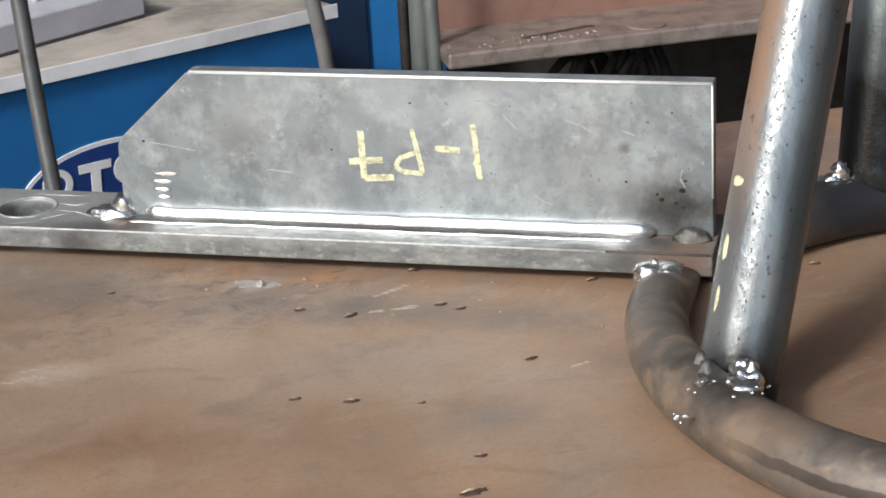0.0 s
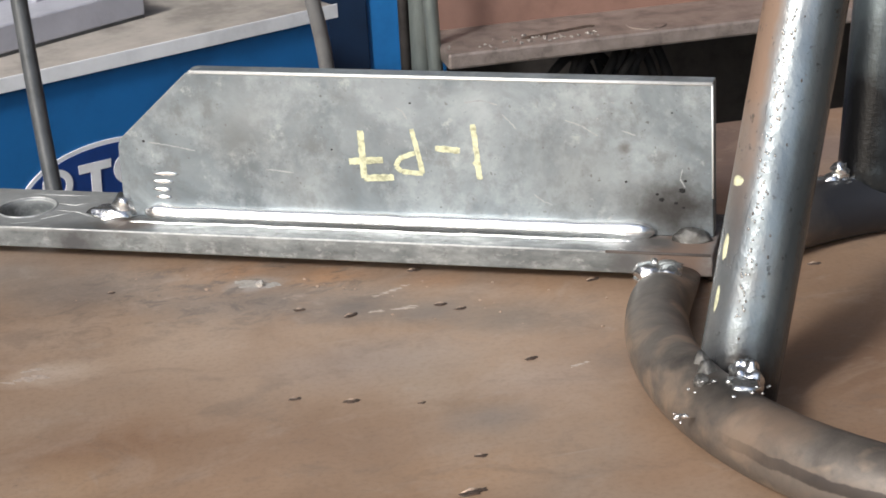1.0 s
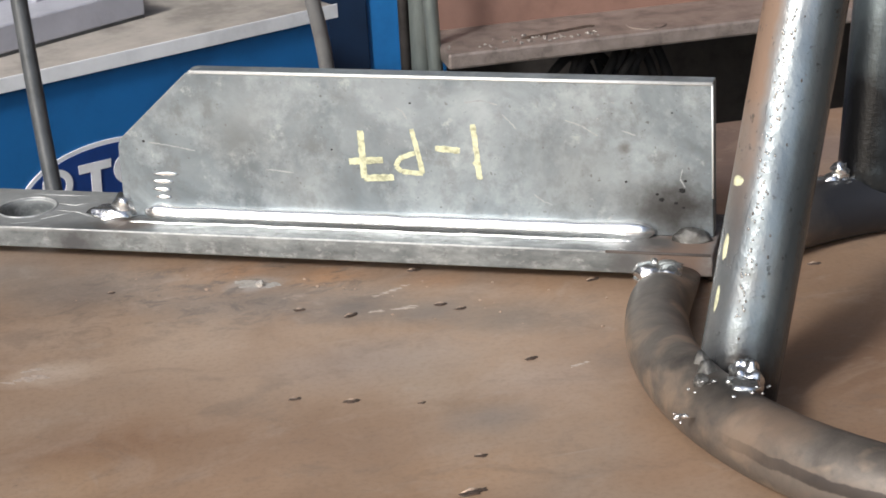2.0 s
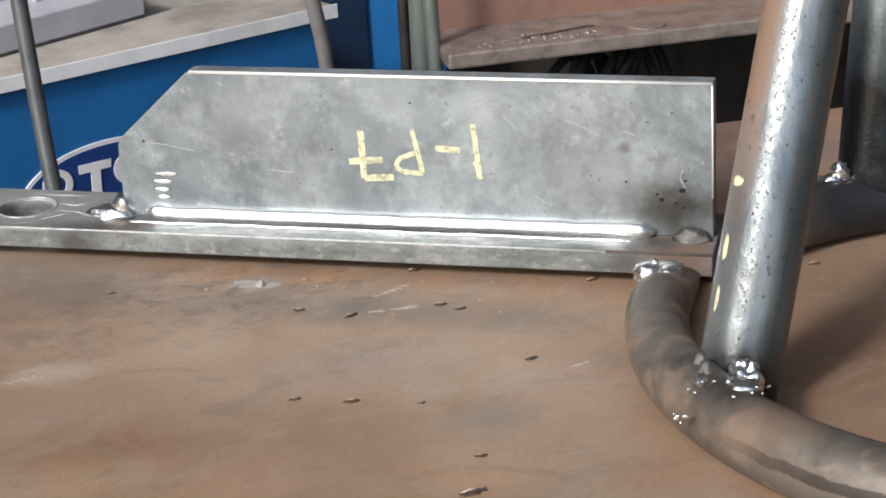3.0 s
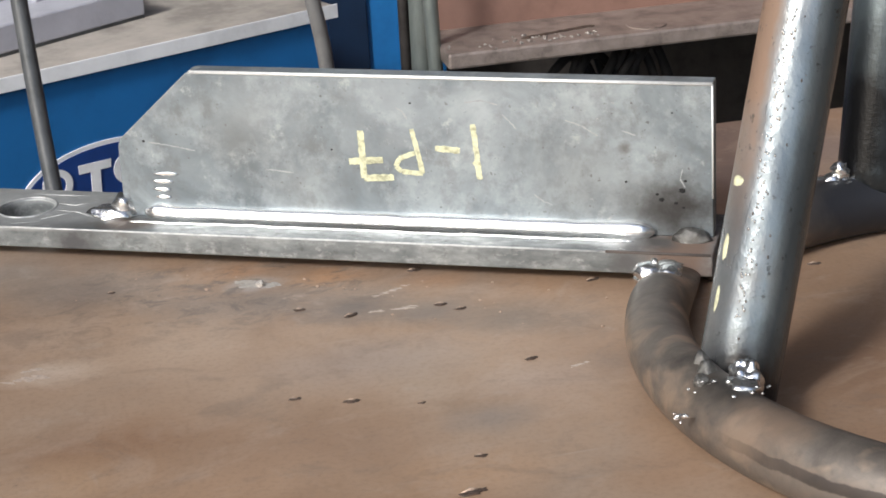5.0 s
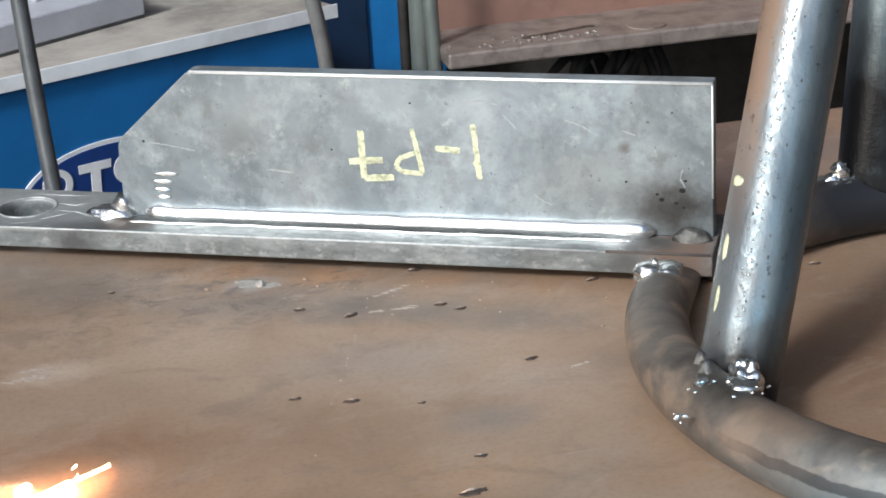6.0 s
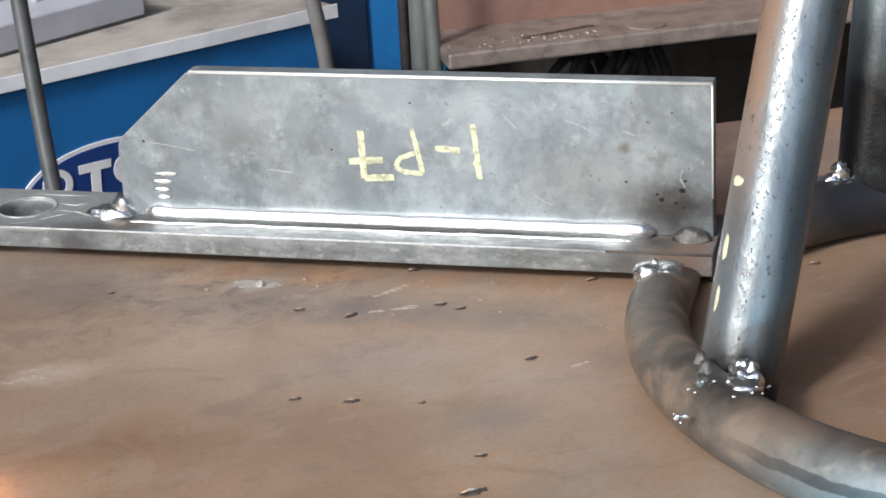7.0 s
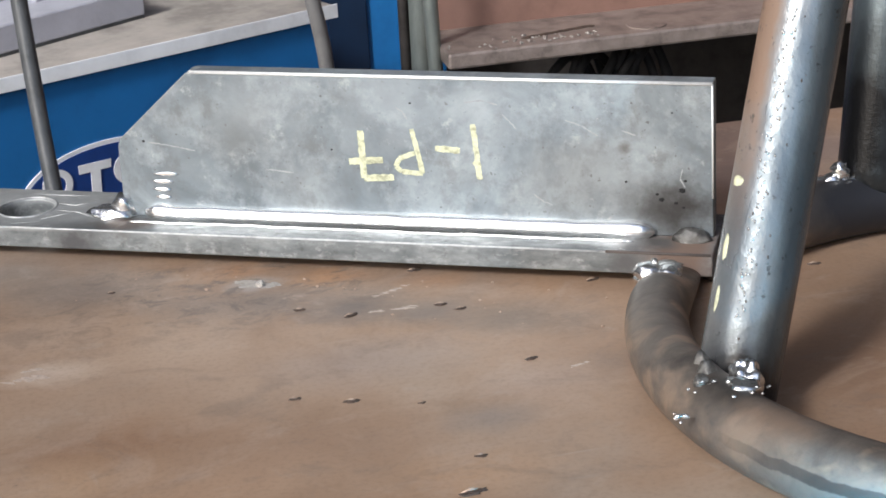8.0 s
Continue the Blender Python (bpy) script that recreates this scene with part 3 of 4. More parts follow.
def welded_frame():
    f = thing("welded_frame", "unfinished grey steel weldment with ring base lying on table", "metal frame")
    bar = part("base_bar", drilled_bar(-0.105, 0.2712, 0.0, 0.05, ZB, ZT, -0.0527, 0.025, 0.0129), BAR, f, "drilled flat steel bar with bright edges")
    rim = [(-0.0527 + 0.0137 * math.cos(a), 0.025 + 0.0137 * math.sin(a), ZT) for a in (2 * math.pi * k / 48 for k in range(48))]
    part("hole_rim", sweep(rim, 0.0005, 8, closed=True), WORN, bar, "bright chamfered rim of drilled hole", True)
    for way in (((-0.0412, 0.0319), (-0.0302, 0.0299), (-0.0227, 0.0369)), ((-0.0394, 0.0107), (-0.0317, 0.0175), (-0.0235, 0.0244)), ((-0.0515, 0.0109), (-0.0443, 0.0139), (-0.0385, 0.0198)), ((-0.0584, 0.0436), (-0.0433, 0.0427), (-0.0290, 0.0433)), ((-0.0371, 0.0230), (-0.0249, 0.0212), (-0.0152, 0.0155)), ((-0.0508, 0.0036), (-0.0386, 0.0078))):
        part("scratch", sweep([(x, y, ZT) for x, y in way], [0.00012] + [0.00035] * (len(way) - 2) + [0.00012], 8), WORN, bar, "bright scratch on bar", True)
    outline = [(-0.0012, ZT), (0.2693, ZT), (0.2693, 0.1056), (0.0385, 0.1066), (0.0355, 0.1058), (0.0006, 0.0742), (-0.0008, 0.0705)]
    plate = part("gusset_plate", extrude_outline(outline, 0.0198, 0.0300, 0.0007), PLATE, f, "grey steel plate with clipped corner and yellow marking")
    # the marking stands on its head
    Y = 0.0198
    part("marking", stroke([(0.1150, 0.0812), (0.1154, 0.0592), (0.1290, 0.0600)], 0.0030, Y, seed=1), CHALK, plate, "yellow paint digit seven upside down")
    part("marking", stroke([(0.1090, 0.0668), (0.1245, 0.0680)], 0.0030, Y - 0.0002, seed=2), CHALK, plate, "yellow cross stroke of the seven")
    part("marking", stroke([(0.1384, 0.0825), (0.1424, 0.0622), (0.1330, 0.0628), (0.1304, 0.0652), (0.1322, 0.0690), (0.1392, 0.0715)], 0.0022, Y, seed=3), CHALK, plate, "yellow paint letter P upside down")
    part("marking", stroke([(0.1486, 0.0740), (0.1596, 0.0732)], 0.0028, Y, seed=4), CHALK, plate, "yellow paint dash")
    part("marking", stroke([(0.1659, 0.0853), (0.1680, 0.0603)], 0.0024, Y, seed=5), CHALK, plate, "yellow paint digit one upside down")
    part("marking", stroke([(0.1656, 0.0670), (0.1680, 0.0690)], 0.0022, Y - 0.0002, seed=6), CHALK, plate)
    # base ring and uprights
    # the ring runs straight at its end, where it is hammered flat against the bar
    n = 150
    a0, a1 = radians(180), radians(360 + 156.5)
    way = [ring_at(a0).lerp(Vector((0.2545, -0.001, TOP + RA)), 1 - i / 8) for i in range(8)] + [ring_at(a0 + (a1 - a0) * i / n) for i in range(n + 1)]
    radii = [RA * min(1.0, 0.86 + 0.004 * i) for i in range(n + 9)]
    for p, r in zip(way, radii):
        p.z = TOP + r
    bm = sweep(way, radii, 28)
    for v in bm.verts:
        if v.co.y > -0.052 and v.co.x < 0.275 and v.co.y < 0.001:
            k = (v.co.y + 0.052) / 0.052
            v.co.z = TOP + (v.co.z - TOP) * (1 - 0.56 * k * k * (3 - 2 * k))
        elif v.co.y > 0 and v.co.x < 0.305 and v.co.y < 0.06:
            k = min(1.0, (0.305 - v.co.x) / 0.028)
            v.co.z = TOP + (v.co.z - TOP) * (1 - 0.58 * k * k * (3 - 2 * k))
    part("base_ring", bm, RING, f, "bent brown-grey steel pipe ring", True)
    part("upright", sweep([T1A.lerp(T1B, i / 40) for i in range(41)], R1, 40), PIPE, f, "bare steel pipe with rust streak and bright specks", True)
    part("upright", sweep([T2A.lerp(T2B, i / 40) for i in range(41)], 0.0155, 40), PIPE_DARK, f, "steel pipe with shade painted in, near black at its foot", True)
    # welds
    part("weld_bead", bead((0.010, 0.0186, ZT + 0.0028), (0.2445, 0.0186, ZT + 0.0028), 0.0040, 1, ripple=0.006), WELD_SMOOTH, f, "long shiny rippled fillet weld", True)
    welds([lump(-0.0008, 0.0225, ZT + 0.003, 0.0062, 0.007, 0.0078, 2, 0.3, 3, 1.5), lump(-0.0075, 0.0205, ZT + 0.001, 0.0110, 0.0085, 0.0034, 3, 0.35, 3, 1.6)], WELD, f, "lumpy tack weld at plate end")
    part("weld_bead", lump(0.260, 0.0165, ZT + 0.001, 0.0080, 0.0048, 0.0040, 4, 0.30, 3, 1.8), WELD_DULL, f, "dull tack weld at plate end", True)
    welds([lump(0.2520, -0.0150, 0.0295, 0.0100, 0.0090, 0.0080, 5, 0.16, 4, 1.6), lump(0.2470, -0.0120, 0.0345, 0.0052, 0.0050, 0.0030, 6, 0.25, 3), lump(0.2545, -0.0130, 0.0365, 0.0060, 0.0050, 0.0024, 14, 0.3, 3),
           lump(0.2590, -0.0170, 0.0300, 0.0036, 0.0070, 0.0058, 7, 0.25, 3), lump(0.2520, -0.0225, 0.0345, 0.0096, 0.0062, 0.0056, 13, 0.16, 4, 1.6), lump(0.2572, -0.0285, 0.0390, 0.0050, 0.0056, 0.0050, 18, 0.2, 3), lump(0.2490, -0.0285, 0.0400, 0.0062, 0.0050, 0.0042, 20, 0.2, 3), lump(0.2600, -0.0300, 0.0340, 0.0030, 0.0044, 0.0060, 21, 0.2, 3), lump(0.2510, -0.0265, 0.0440, 0.0016, 0.0016, 0.0016, 15, 0.2)], WELD, f, "shiny tack weld joining bar and ring")
    welds([lump(0.2998, -0.1365, 0.0440, 0.0058, 0.0056, 0.0090, 8, 0.32, 4, 1.7), lump(0.3006, -0.1480, 0.0480, 0.0056, 0.0048, 0.0032, 9, 0.26, 3, 1.6), lump(0.3030, -0.1410, 0.0460, 0.0034, 0.0036, 0.0056, 17, 0.25, 3, 1.5),
           lump(0.2960, -0.1450, 0.0475, 0.0026, 0.0026, 0.0024, 19, 0.4)], WELD, f, "shiny lumpy tack weld at foot of pipe")
    welds([lump(0.2865, -0.1360, 0.0445, 0.0040, 0.0045, 0.0070, 10, 0.2, 3, 1.5), lump(0.2835, -0.1300, 0.0465, 0.0026, 0.0030, 0.0060, 23, 0.25), lump(0.2855, -0.1440, 0.0470, 0.0030, 0.0034, 0.0026, 25, 0.3), lump(0.2905, -0.1450, 0.0465, 0.0030, 0.0026, 0.0020, 24, 0.4)], WELD_DULL, f, "dull burnt tack weld at foot of pipe")
    welds([lump(0.3165, 0.0670, 0.0478, 0.0085, 0.0050, 0.0034, 11, 0.5), lump(0.3188, 0.0680, 0.0520, 0.0036, 0.0036, 0.0048, 12, 0.5)], WELD, f, "shiny ragged tack weld")
    tagged(part("spatter", spatter_balls(9, ((0.2780, 0.2830), (-0.1650, -0.1595), (0.0405, 0.0435)), 0.0004, 0.0011, 16), SPATTER_BRIGHT, f, "bright spatter on side of ring", True), kind="stuff")
    # soot, spatter and paint on the pipes
    tagged(part("spatter", pipe_specks(T1A, T1B, R1, 150, 0.00015, 0.00060, 21, -1.74, 0.085, 0.06, 0.34), SPATTER_BRIGHT, f, "bright weld spatter specks on pipe", True), kind="stuff")
    tagged(part("spatter", pipe_specks(T1A, T1B, R1, 18, 0.00015, 0.00045, 22, -1.55, 0.30, 0.03, 0.34), SLAG, f, "dark pits and slag specks on pipe", True), kind="stuff")
    for x, z, r in ((0.2560, 0.0582, 0.0016), (0.2472, 0.0538, 0.0013), (0.2575, 0.0625, 0.0008), (0.2453, 0.0562, 0.0008), (0.2566, 0.0505, 0.0007), (0.2533, 0.0524, 0.0009), (0.1013, 0.0720, 0.0006), (0.1384, 0.0942, 0.0006), (0.0121, 0.0735, 0.0008), (0.2321, 0.0614, 0.0007), (0.2521, 0.0926, 0.0005)):
        part("pore", lump(x, 0.0198, z, r * 0.85, 0.00015, r * 0.72, x * 99, 0.45, 2, 1.8), PORE, plate, smooth=True)
    for k, way in enumerate((((0.1790, 0.0901), (0.1819, 0.0874), (0.1852, 0.0837)), ((0.2065, 0.0883), (0.2137, 0.0857), (0.2204, 0.0816)), ((0.1917, 0.0541), (0.1958, 0.0511), (0.1998, 0.0497)), ((0.0143, 0.0730), (0.0245, 0.0717), (0.0366, 0.0696)), ((0.2307, 0.0841), (0.2366, 0.0823)), ((0.1319, 0.0923), (0.1348, 0.0903), (0.1366, 0.0868)), ((0.1628, 0.0950), (0.1699, 0.0962), (0.1772, 0.0944)), ((0.0695, 0.0618), (0.0827, 0.0606)), ((0.2563, 0.0678), (0.2553, 0.0632), (0.2572, 0.0597)), ((0.2266, 0.0967), (0.2276, 0.0960)))):
        part("scratch", stroke(way, 0.00055, 0.0199, 0.0002, 50 + k), SCRATCH, plate, "fine bright scratch")
    tagged(part("spatter", spatter_balls(12, ((0.282, 0.316), (-0.160, -0.148), (0.0490, 0.0497)), 0.0003, 0.0008, 6), SPATTER_BRIGHT, f, "bright spatter on ring", True), kind="stuff")
    part("paint_dab", pipe_patch(T1A, T1B, R1, 0.163, 0.0042, -2.44, 0.20, 1), CHALK, f, "dab of yellow paint")
    part("paint_dab", pipe_patch(T1A, T1B, R1, 0.112, 0.0105, -2.46, 0.10, 2), CHALK, f, "yellow paint streak")
    part("paint_dab", pipe_patch(T1A, T1B, R1, 0.072, 0.0105, -2.44, 0.07, 3), CHALK, f, "yellow paint streak")
    # bright worn edges and the toe of the weld
    part("ground_edge", sweep([(0.0375, 0.0201, 0.1063), (0.10, 0.0201, 0.10605), (0.20, 0.0201, 0.1056), (0.2690, 0.0201, 0.1053)], 0.0008, 10), EDGE, f, "bright ground edge of plate", True)
    part("ground_edge", sweep([(0.2690, 0.0201, 0.1053), (0.2690, 0.0201, 0.08), (0.2690, 0.0201, 0.055)], 0.00045, 10), EDGE, f, "bright ground edge of plate", True)
    part("ground_edge", sweep([(x, 0.0004, ZT - 0.0004) for x in (-0.09, -0.02, 0.05, 0.12, 0.18, 0.226)], 0.00045, 10), WORN, f, "worn bright edge of bar", True)
    part("burnt_edge", sweep([(x, 0.0004, ZT - 0.0004) for x in (0.226, 0.24, 0.255, 0.2705)], 0.00065, 10), SOOTY_RUST, f, "burnt brown edge of bar", True)
    part("weld_toe", bead((0.004, 0.0118, ZT + 0.0001), (0.236, 0.0118, ZT + 0.0001), 0.0007, 3, ripple=0.12), WELD, f, "thin bright toe of the weld", True)
    for i, (x, w) in enumerate(((0.0190, 0.0042), (0.0187, 0.0046), (0.0196, 0.0054), (0.0213, 0.0062))):
        part("weld_ripple", lump(x, 0.0197, 0.0470 + 0.0037 * i, w, 0.0007, 0.0010, 40 + i, 0.25, 2), WELD, f, "small bright weld drop on plate", True)
    return f


def pipe_axes(a, b):
    t = (b - a).normalized()
    u = (Vector((1, 0, 0)) - t * t.x).normalized()
    return t, u, t.cross(u)


def pipe_point(a, b, r, s, q):
    """A place on a pipe: s of its length along, q round it (0 to +x, -pi/2 towards -y)."""
    t, u, v = pipe_axes(a, b)
    return a.lerp(b, s) + (u * math.cos(q) + v * math.sin(q)) * r


def pipe_patch(a, b, r, s, ds, q, dq, seed):
    """A ragged film of paint on a pipe."""
    bm = bmesh.new()
    n, rows = 26, []
    for layer, off in ((1.0, 0.00012), (0.0, 0.00022)):
        row = []
        for i in range(n):
            w = 2 * math.pi * i / n
            k = layer * (1 + 0.28 * noise.noise(Vector((math.cos(w) * 2, math.sin(w) * 2, seed * 5.1))))
            row.append(bm.verts.new(pipe_point(a, b, r + off, s + ds * k * math.sin(w), q + dq * k * math.cos(w))))
        rows.append(row)
    for i in range(n):
        bm.faces.new((rows[0][i], rows[0][(i + 1) % n], rows[1][(i + 1) % n], rows[1][i]))
    bmesh.ops.remove_doubles(bm, verts=bm.verts, dist=1e-6)
    return bm


def pipe_specks(a, b, r, n, rmin, rmax, seed, q0, dq, s0, s1):
    rnd = random.Random(seed)
    out = []
    for _ in range(n):
        p = pipe_point(a, b, r, rnd.uniform(s0, s1), rnd.gauss(q0, dq))
        k = rnd.uniform(rmin, rmax)
        out.append(lump(*p, k, k, k * rnd.uniform(1, 2.2), rnd.random() * 9, 0.3, 1))
    return join(*out)



R1 = 0.0151
T1A, T1B = Vector((0.2937, -0.1140, 0.0288)), Vector((0.3590, 0.0435, 0.4662))
T2A, T2B = Vector((0.3315, 0.0796, 0.0402)), Vector((0.3563, 0.1524, 0.4266))
welded_frame()


# ---- bits on the table ----
def table_bits():
    spots = ((0.1285, -0.1277, 0.0032), (0.1506, -0.1266, 0.0040), (0.1392, 0.0048, 0.0042), (0.1027, -0.0441, 0.0032), (0.1607, -0.0309, 0.0036),
             (0.1705, -0.0339, 0.0030), (0.1265, -0.0472, 0.0040), (0.2103, -0.0795, 0.0036), (0.2193, 0.0037, 0.0038), (0.2096, -0.1628, 0.0030),
             (0.2132, -0.1904, 0.0060), (0.0137, -0.0362, 0.0024), (0.1775, -0.1239, 0.0020), (0.3104, 0.0325, 0.0036))
    rnd = random.Random(4)
    for i, (x, y, r) in enumerate(spots):
        r *= 0.8
        # flat dark lumps stand in for pits in the table top
        chip = join(lump(0, 0, 0, r * 0.8, r * 0.30, r * 0.16, i, 0.9, 2, 3.0), lump(r * 0.8, r * 0.3, 0, r * 0.35, r * 0.2, r * 0.15, i + 20, 0.8, 2))
        ob = part("pit_mark", chip, SLAG, m=pose(x, y, TOP + 0.0002, 0, 0, rnd.uniform(10, 40)))
        part("burr", sweep([(-r * 0.7, r * 0.30, 0), (0, r * 0.42, r * 0.1), (r * 0.8, r * 0.52, 0)], [r * 0.06, r * 0.22, r * 0.05], 8), TABLE_RIM, ob, "raised rusty burr", True)
        tagged(ob, "small dark lump standing in for a pit in rusty table", "slag", "slag chips on the table")
    tagged(part("spatter_beads", spatter_balls(26, ((0.0, 0.235), (-0.050, -0.004), (TOP, TOP + 0.0003)), 0.00025, 0.0007, 77), TABLE_RIM, smooth=True), "tiny weld spatter beads strewn on rusty table", "weld spatter", kind="stuff")
    rnd = random.Random(9)
    for (xa, ya), (xb, yb), w in (((0.1335, -0.0420), (0.1509, -0.0338), 0.001), ((0.1292, -0.0272), (0.1419, -0.0098), 0.0008), ((0.0120, -0.1187), (0.0172, -0.1142), 0.0009), ((0.0103, -0.1264), (0.0215, -0.1217), 0.0016), ((0.2270, -0.0846), (0.2325, -0.0786), 0.0006)):
        flecks = []
        for k in range(22):
            t = rnd.betavariate(1.6, 1.6)
            flecks.append(lump((xb - xa) * t + rnd.gauss(0, w * 0.5), (yb - ya) * t + rnd.gauss(0, w * 0.7), 0, rnd.uniform(0.6, 2.2) * w, rnd.uniform(0.3, 0.7) * w, 0.00006, k, 0.5, 2, 1.8))
        tagged(part("scrape", join(*flecks), SCRAPE, m=pose(xa, ya, TOP)), "pale worn scrape on rusty table", "scrape", "scrapes on the table")
    splash = [lump(0.0028, -0.0024, 0.001, 0.0020, 0.0020, 0.0016, 32, 0.3)]
    for k in range(46):
        x, y = rnd.gauss(0.001, 0.0036), rnd.gauss(-0.0005, 0.0024)
        splash.append(lump(x, y, 0, rnd.uniform(0.0008, 0.0026), rnd.uniform(0.0006, 0.0018), 0.00010, k, 0.5, 2, 1.8))
    tagged(part("spatter_patch", join(*splash), PALE, m=pose(0.0745, -0.0175, TOP)), "pale splash of spattered weld metal stuck to table", "weld spatter")


table_bits()


# ---- background ----
CAB = pose(-0.2002, 0.2827, 0, 0, 0, 50.2)


def welding_machine():
    m = thing("welding_machine", "blue painted welding machine with dusty white-rimmed lid", "welding machine", at=CAB)
    part("body", bm_box(-0.30, 0.242, 0.0, 0.42, FLOOR_Z + 0.05, 0.0124, 0.003), BLUE, m, "blue sheet metal body")
    part("lid", bm_box(-0.306, 0.2445, -0.004, 0.424, 0.0124, 0.0205, 0.0012), DUSTY, m, "dusty grey lid")
    part("rim", bm_box(-0.307, 0.2455, -0.0052, -0.0040, 0.0120, 0.0215, 0.0004), WHITE, m, "white painted rim")
    for x in (-0.26, 0.19):
        for y in (0.05, 0.37):
            part("foot", bm_box(x - 0.02, x + 0.02, y - 0.02, y + 0.02, FLOOR_Z, FLOOR_Z + 0.05, 0.003), RUBBER, m)
    # oval badge
    cu, cz, a, b = 0.068, -0.0650, 0.0632, 0.0310

    def oval(k, y0, y1, n=64):
        pts = [(cu + a * k * math.cos(2 * math.pi * i / n), cz + (b - a * (1 - k)) * math.sin(2 * math.pi * i / n)) for i in range(n)]
        return extrude_outline(pts, y0, y1)
    badge = part("badge", oval(1.0, -0.0012, 0.0), WHITE, m, "oval white-edged blue badge")
    part("badge_field", oval(0.955, -0.0018, -0.0010), LOGO_BLUE, badge, "dark blue oval field")
    def loop(u, v, ru, rv, w, n=28):
        """A flat ring standing on the panel."""
        bm = bmesh.new()
        rows = []
        for i in range(n):
            q = 2 * math.pi * i / n
            rows.append([bm.verts.new((u + (ru - d) * math.cos(q), y, v + (rv - d) * math.sin(q))) for d, y in ((0, -0.0016), (0, -0.0024), (w, -0.0024), (w, -0.0016))])
        for A, B in zip(rows, rows[1:] + rows[:1]):
            for k in range(4):
                bm.faces.new((A[k], A[(k + 1) % 4], B[(k + 1) % 4], B[k]))
        return bm
    tee = ((0.0462, -0.0462), (0.0462, -0.0519), (0.0543, -0.0519), (0.0533, -0.0700), (0.0600, -0.0700), (0.0609, -0.0519), (0.0684, -0.0519), (0.0690, -0.0465))
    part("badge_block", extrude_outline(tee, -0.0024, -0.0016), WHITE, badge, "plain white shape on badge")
    for u in (0.0308, 0.0805):
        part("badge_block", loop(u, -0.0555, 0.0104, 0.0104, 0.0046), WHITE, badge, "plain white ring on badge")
    return m


welding_machine()


def lid_things():
    top = 0.0205
    on = pose(-0.2186, 0.3280, top, 0, 0, 61)
    box = thing("steel_box", "light grey painted steel box lying on machine lid", "box", at=on)
    part("body", bm_box(-0.15, 0.117, 0.0, 0.14, 0.002, 0.0205, 0.0015), GREY, box)
    part("gap_strip", bm_box(-0.149, 0.116, 0.0006, 0.139, 0.0, 0.0021), RUBBER, box, "black gap strip")
    part("top_plate", bm_box(0.052, 0.112, 0.030, 0.132, 0.0204, 0.0280, 0.001), GREY, box, "raised grey cover plate")
    can = thing("tin_can", "shiny bright metal tin on grey box", "can", at=on @ pose(0.040, 0.062, 0.0205))
    part("body", sweep([(0, 0, 0), (0, 0, 0.001), (0, 0, 0.05), (0, 0, 0.051)], [0.008, 0.009, 0.009, 0.0085], 32), CHROME, can, smooth=True)
    part("lid", sweep([(0, 0, 0.051), (0, 0, 0.055)], [0.0092, 0.0092], 32), CHROME, can)
    jar = thing("dark_pot", "dark iron pot standing on grey box", "pot", at=on @ pose(-0.020, 0.080, 0.0205))
    part("body", sweep([(0, 0, 0), (0, 0, 0.002), (0, 0, 0.05), (0, 0, 0.06)], [0.020, 0.024, 0.026, 0.022], 32), DARK, jar, smooth=True)
    part("rim", sweep([(0.023 * math.cos(a), 0.023 * math.sin(a), 0.06) for a in (2 * math.pi * k / 32 for k in range(32))], 0.0015, 8, closed=True), DARK, jar, smooth=True)


lid_things()


def hose(points, r, material, label):
    tagged(part("hose", sweep(points, r, 14), material, smooth=True), label, "hose", "hoses hanging behind the table")


hose(bezier((-0.45, 0.55, 2.6), (-0.28, 0.44, 1.0), (-0.165, 0.242, 0.155), (-0.1175, 0.1798, -0.0111), 40) +
     bezier((-0.1175, 0.1798, -0.0111), (-0.105, 0.16, -0.07), (-0.08, 0.15, -0.4), (-0.08, 0.16, FLOOR_Z + 0.01), 20)[1:], 0.0047, RUBBER, "dark rubber welding hose hanging behind table")
hose(bezier((-0.22, 0.30, 2.6), (-0.12, 0.28, 1.0), (-0.010, 0.270, 0.16), (0.0117, 0.2680, 0.0788), 40) +
     bezier((0.0117, 0.2680, 0.0788), (0.0147, 0.2680, 0.0625), (0.0170, 0.2680, 0.0493), (0.0177, 0.2680, 0.0366), 12)[1:] +
     bezier((0.0177, 0.2680, 0.0366), (0.0187, 0.267, 0.020), (0.020, 0.25, -0.4), (0.02, 0.25, FLOOR_Z + 0.01), 20)[1:], 0.0044, RUBBER_GREY, "grey rubber hose hanging behind table")


def second_machine():
    m = thing("equipment_case", "deep blue steel equipment case with dark navy panel", "case", at=pose(-0.0975, 0.7187, 0, 0, 0, 18))
    part("body", bm_box(-0.10, 0.062, 0.0, 0.30, FLOOR_Z, 0.10, 0.003), BLUE, m)
    part("side_panel", bm_box(-0.098, 0.0, -0.004, -0.0005, FLOOR_Z + 0.05, 0.095, 0.001), NAVY, m, "dark navy panel")
    return m


second_machine()
for x, y, r, lean, lab in ((-0.0300, 0.635, 0.0080, 0.4, "galvanised pipe standing upright"), (-0.0075, 0.590, 0.0055, -1.5, "thin greenish steel rod standing upright"), (-0.0440, 0.640, 0.0042, 0.2, "thin dull steel rod standing upright")):
    rod = part("steel_rod", sweep([(0, 0, 0), (0, 0, 0.4), (0, 0, 0.74), (0, 0, 1.6)], r, 20), DARK if "dull" in lab else GALV, m=pose(x + 0.74 * math.sin(radians(-lean)), y, FLOOR_Z, 0, lean, 0), smooth=True)
    tagged(rod, lab, "rod", "rods behind the table")


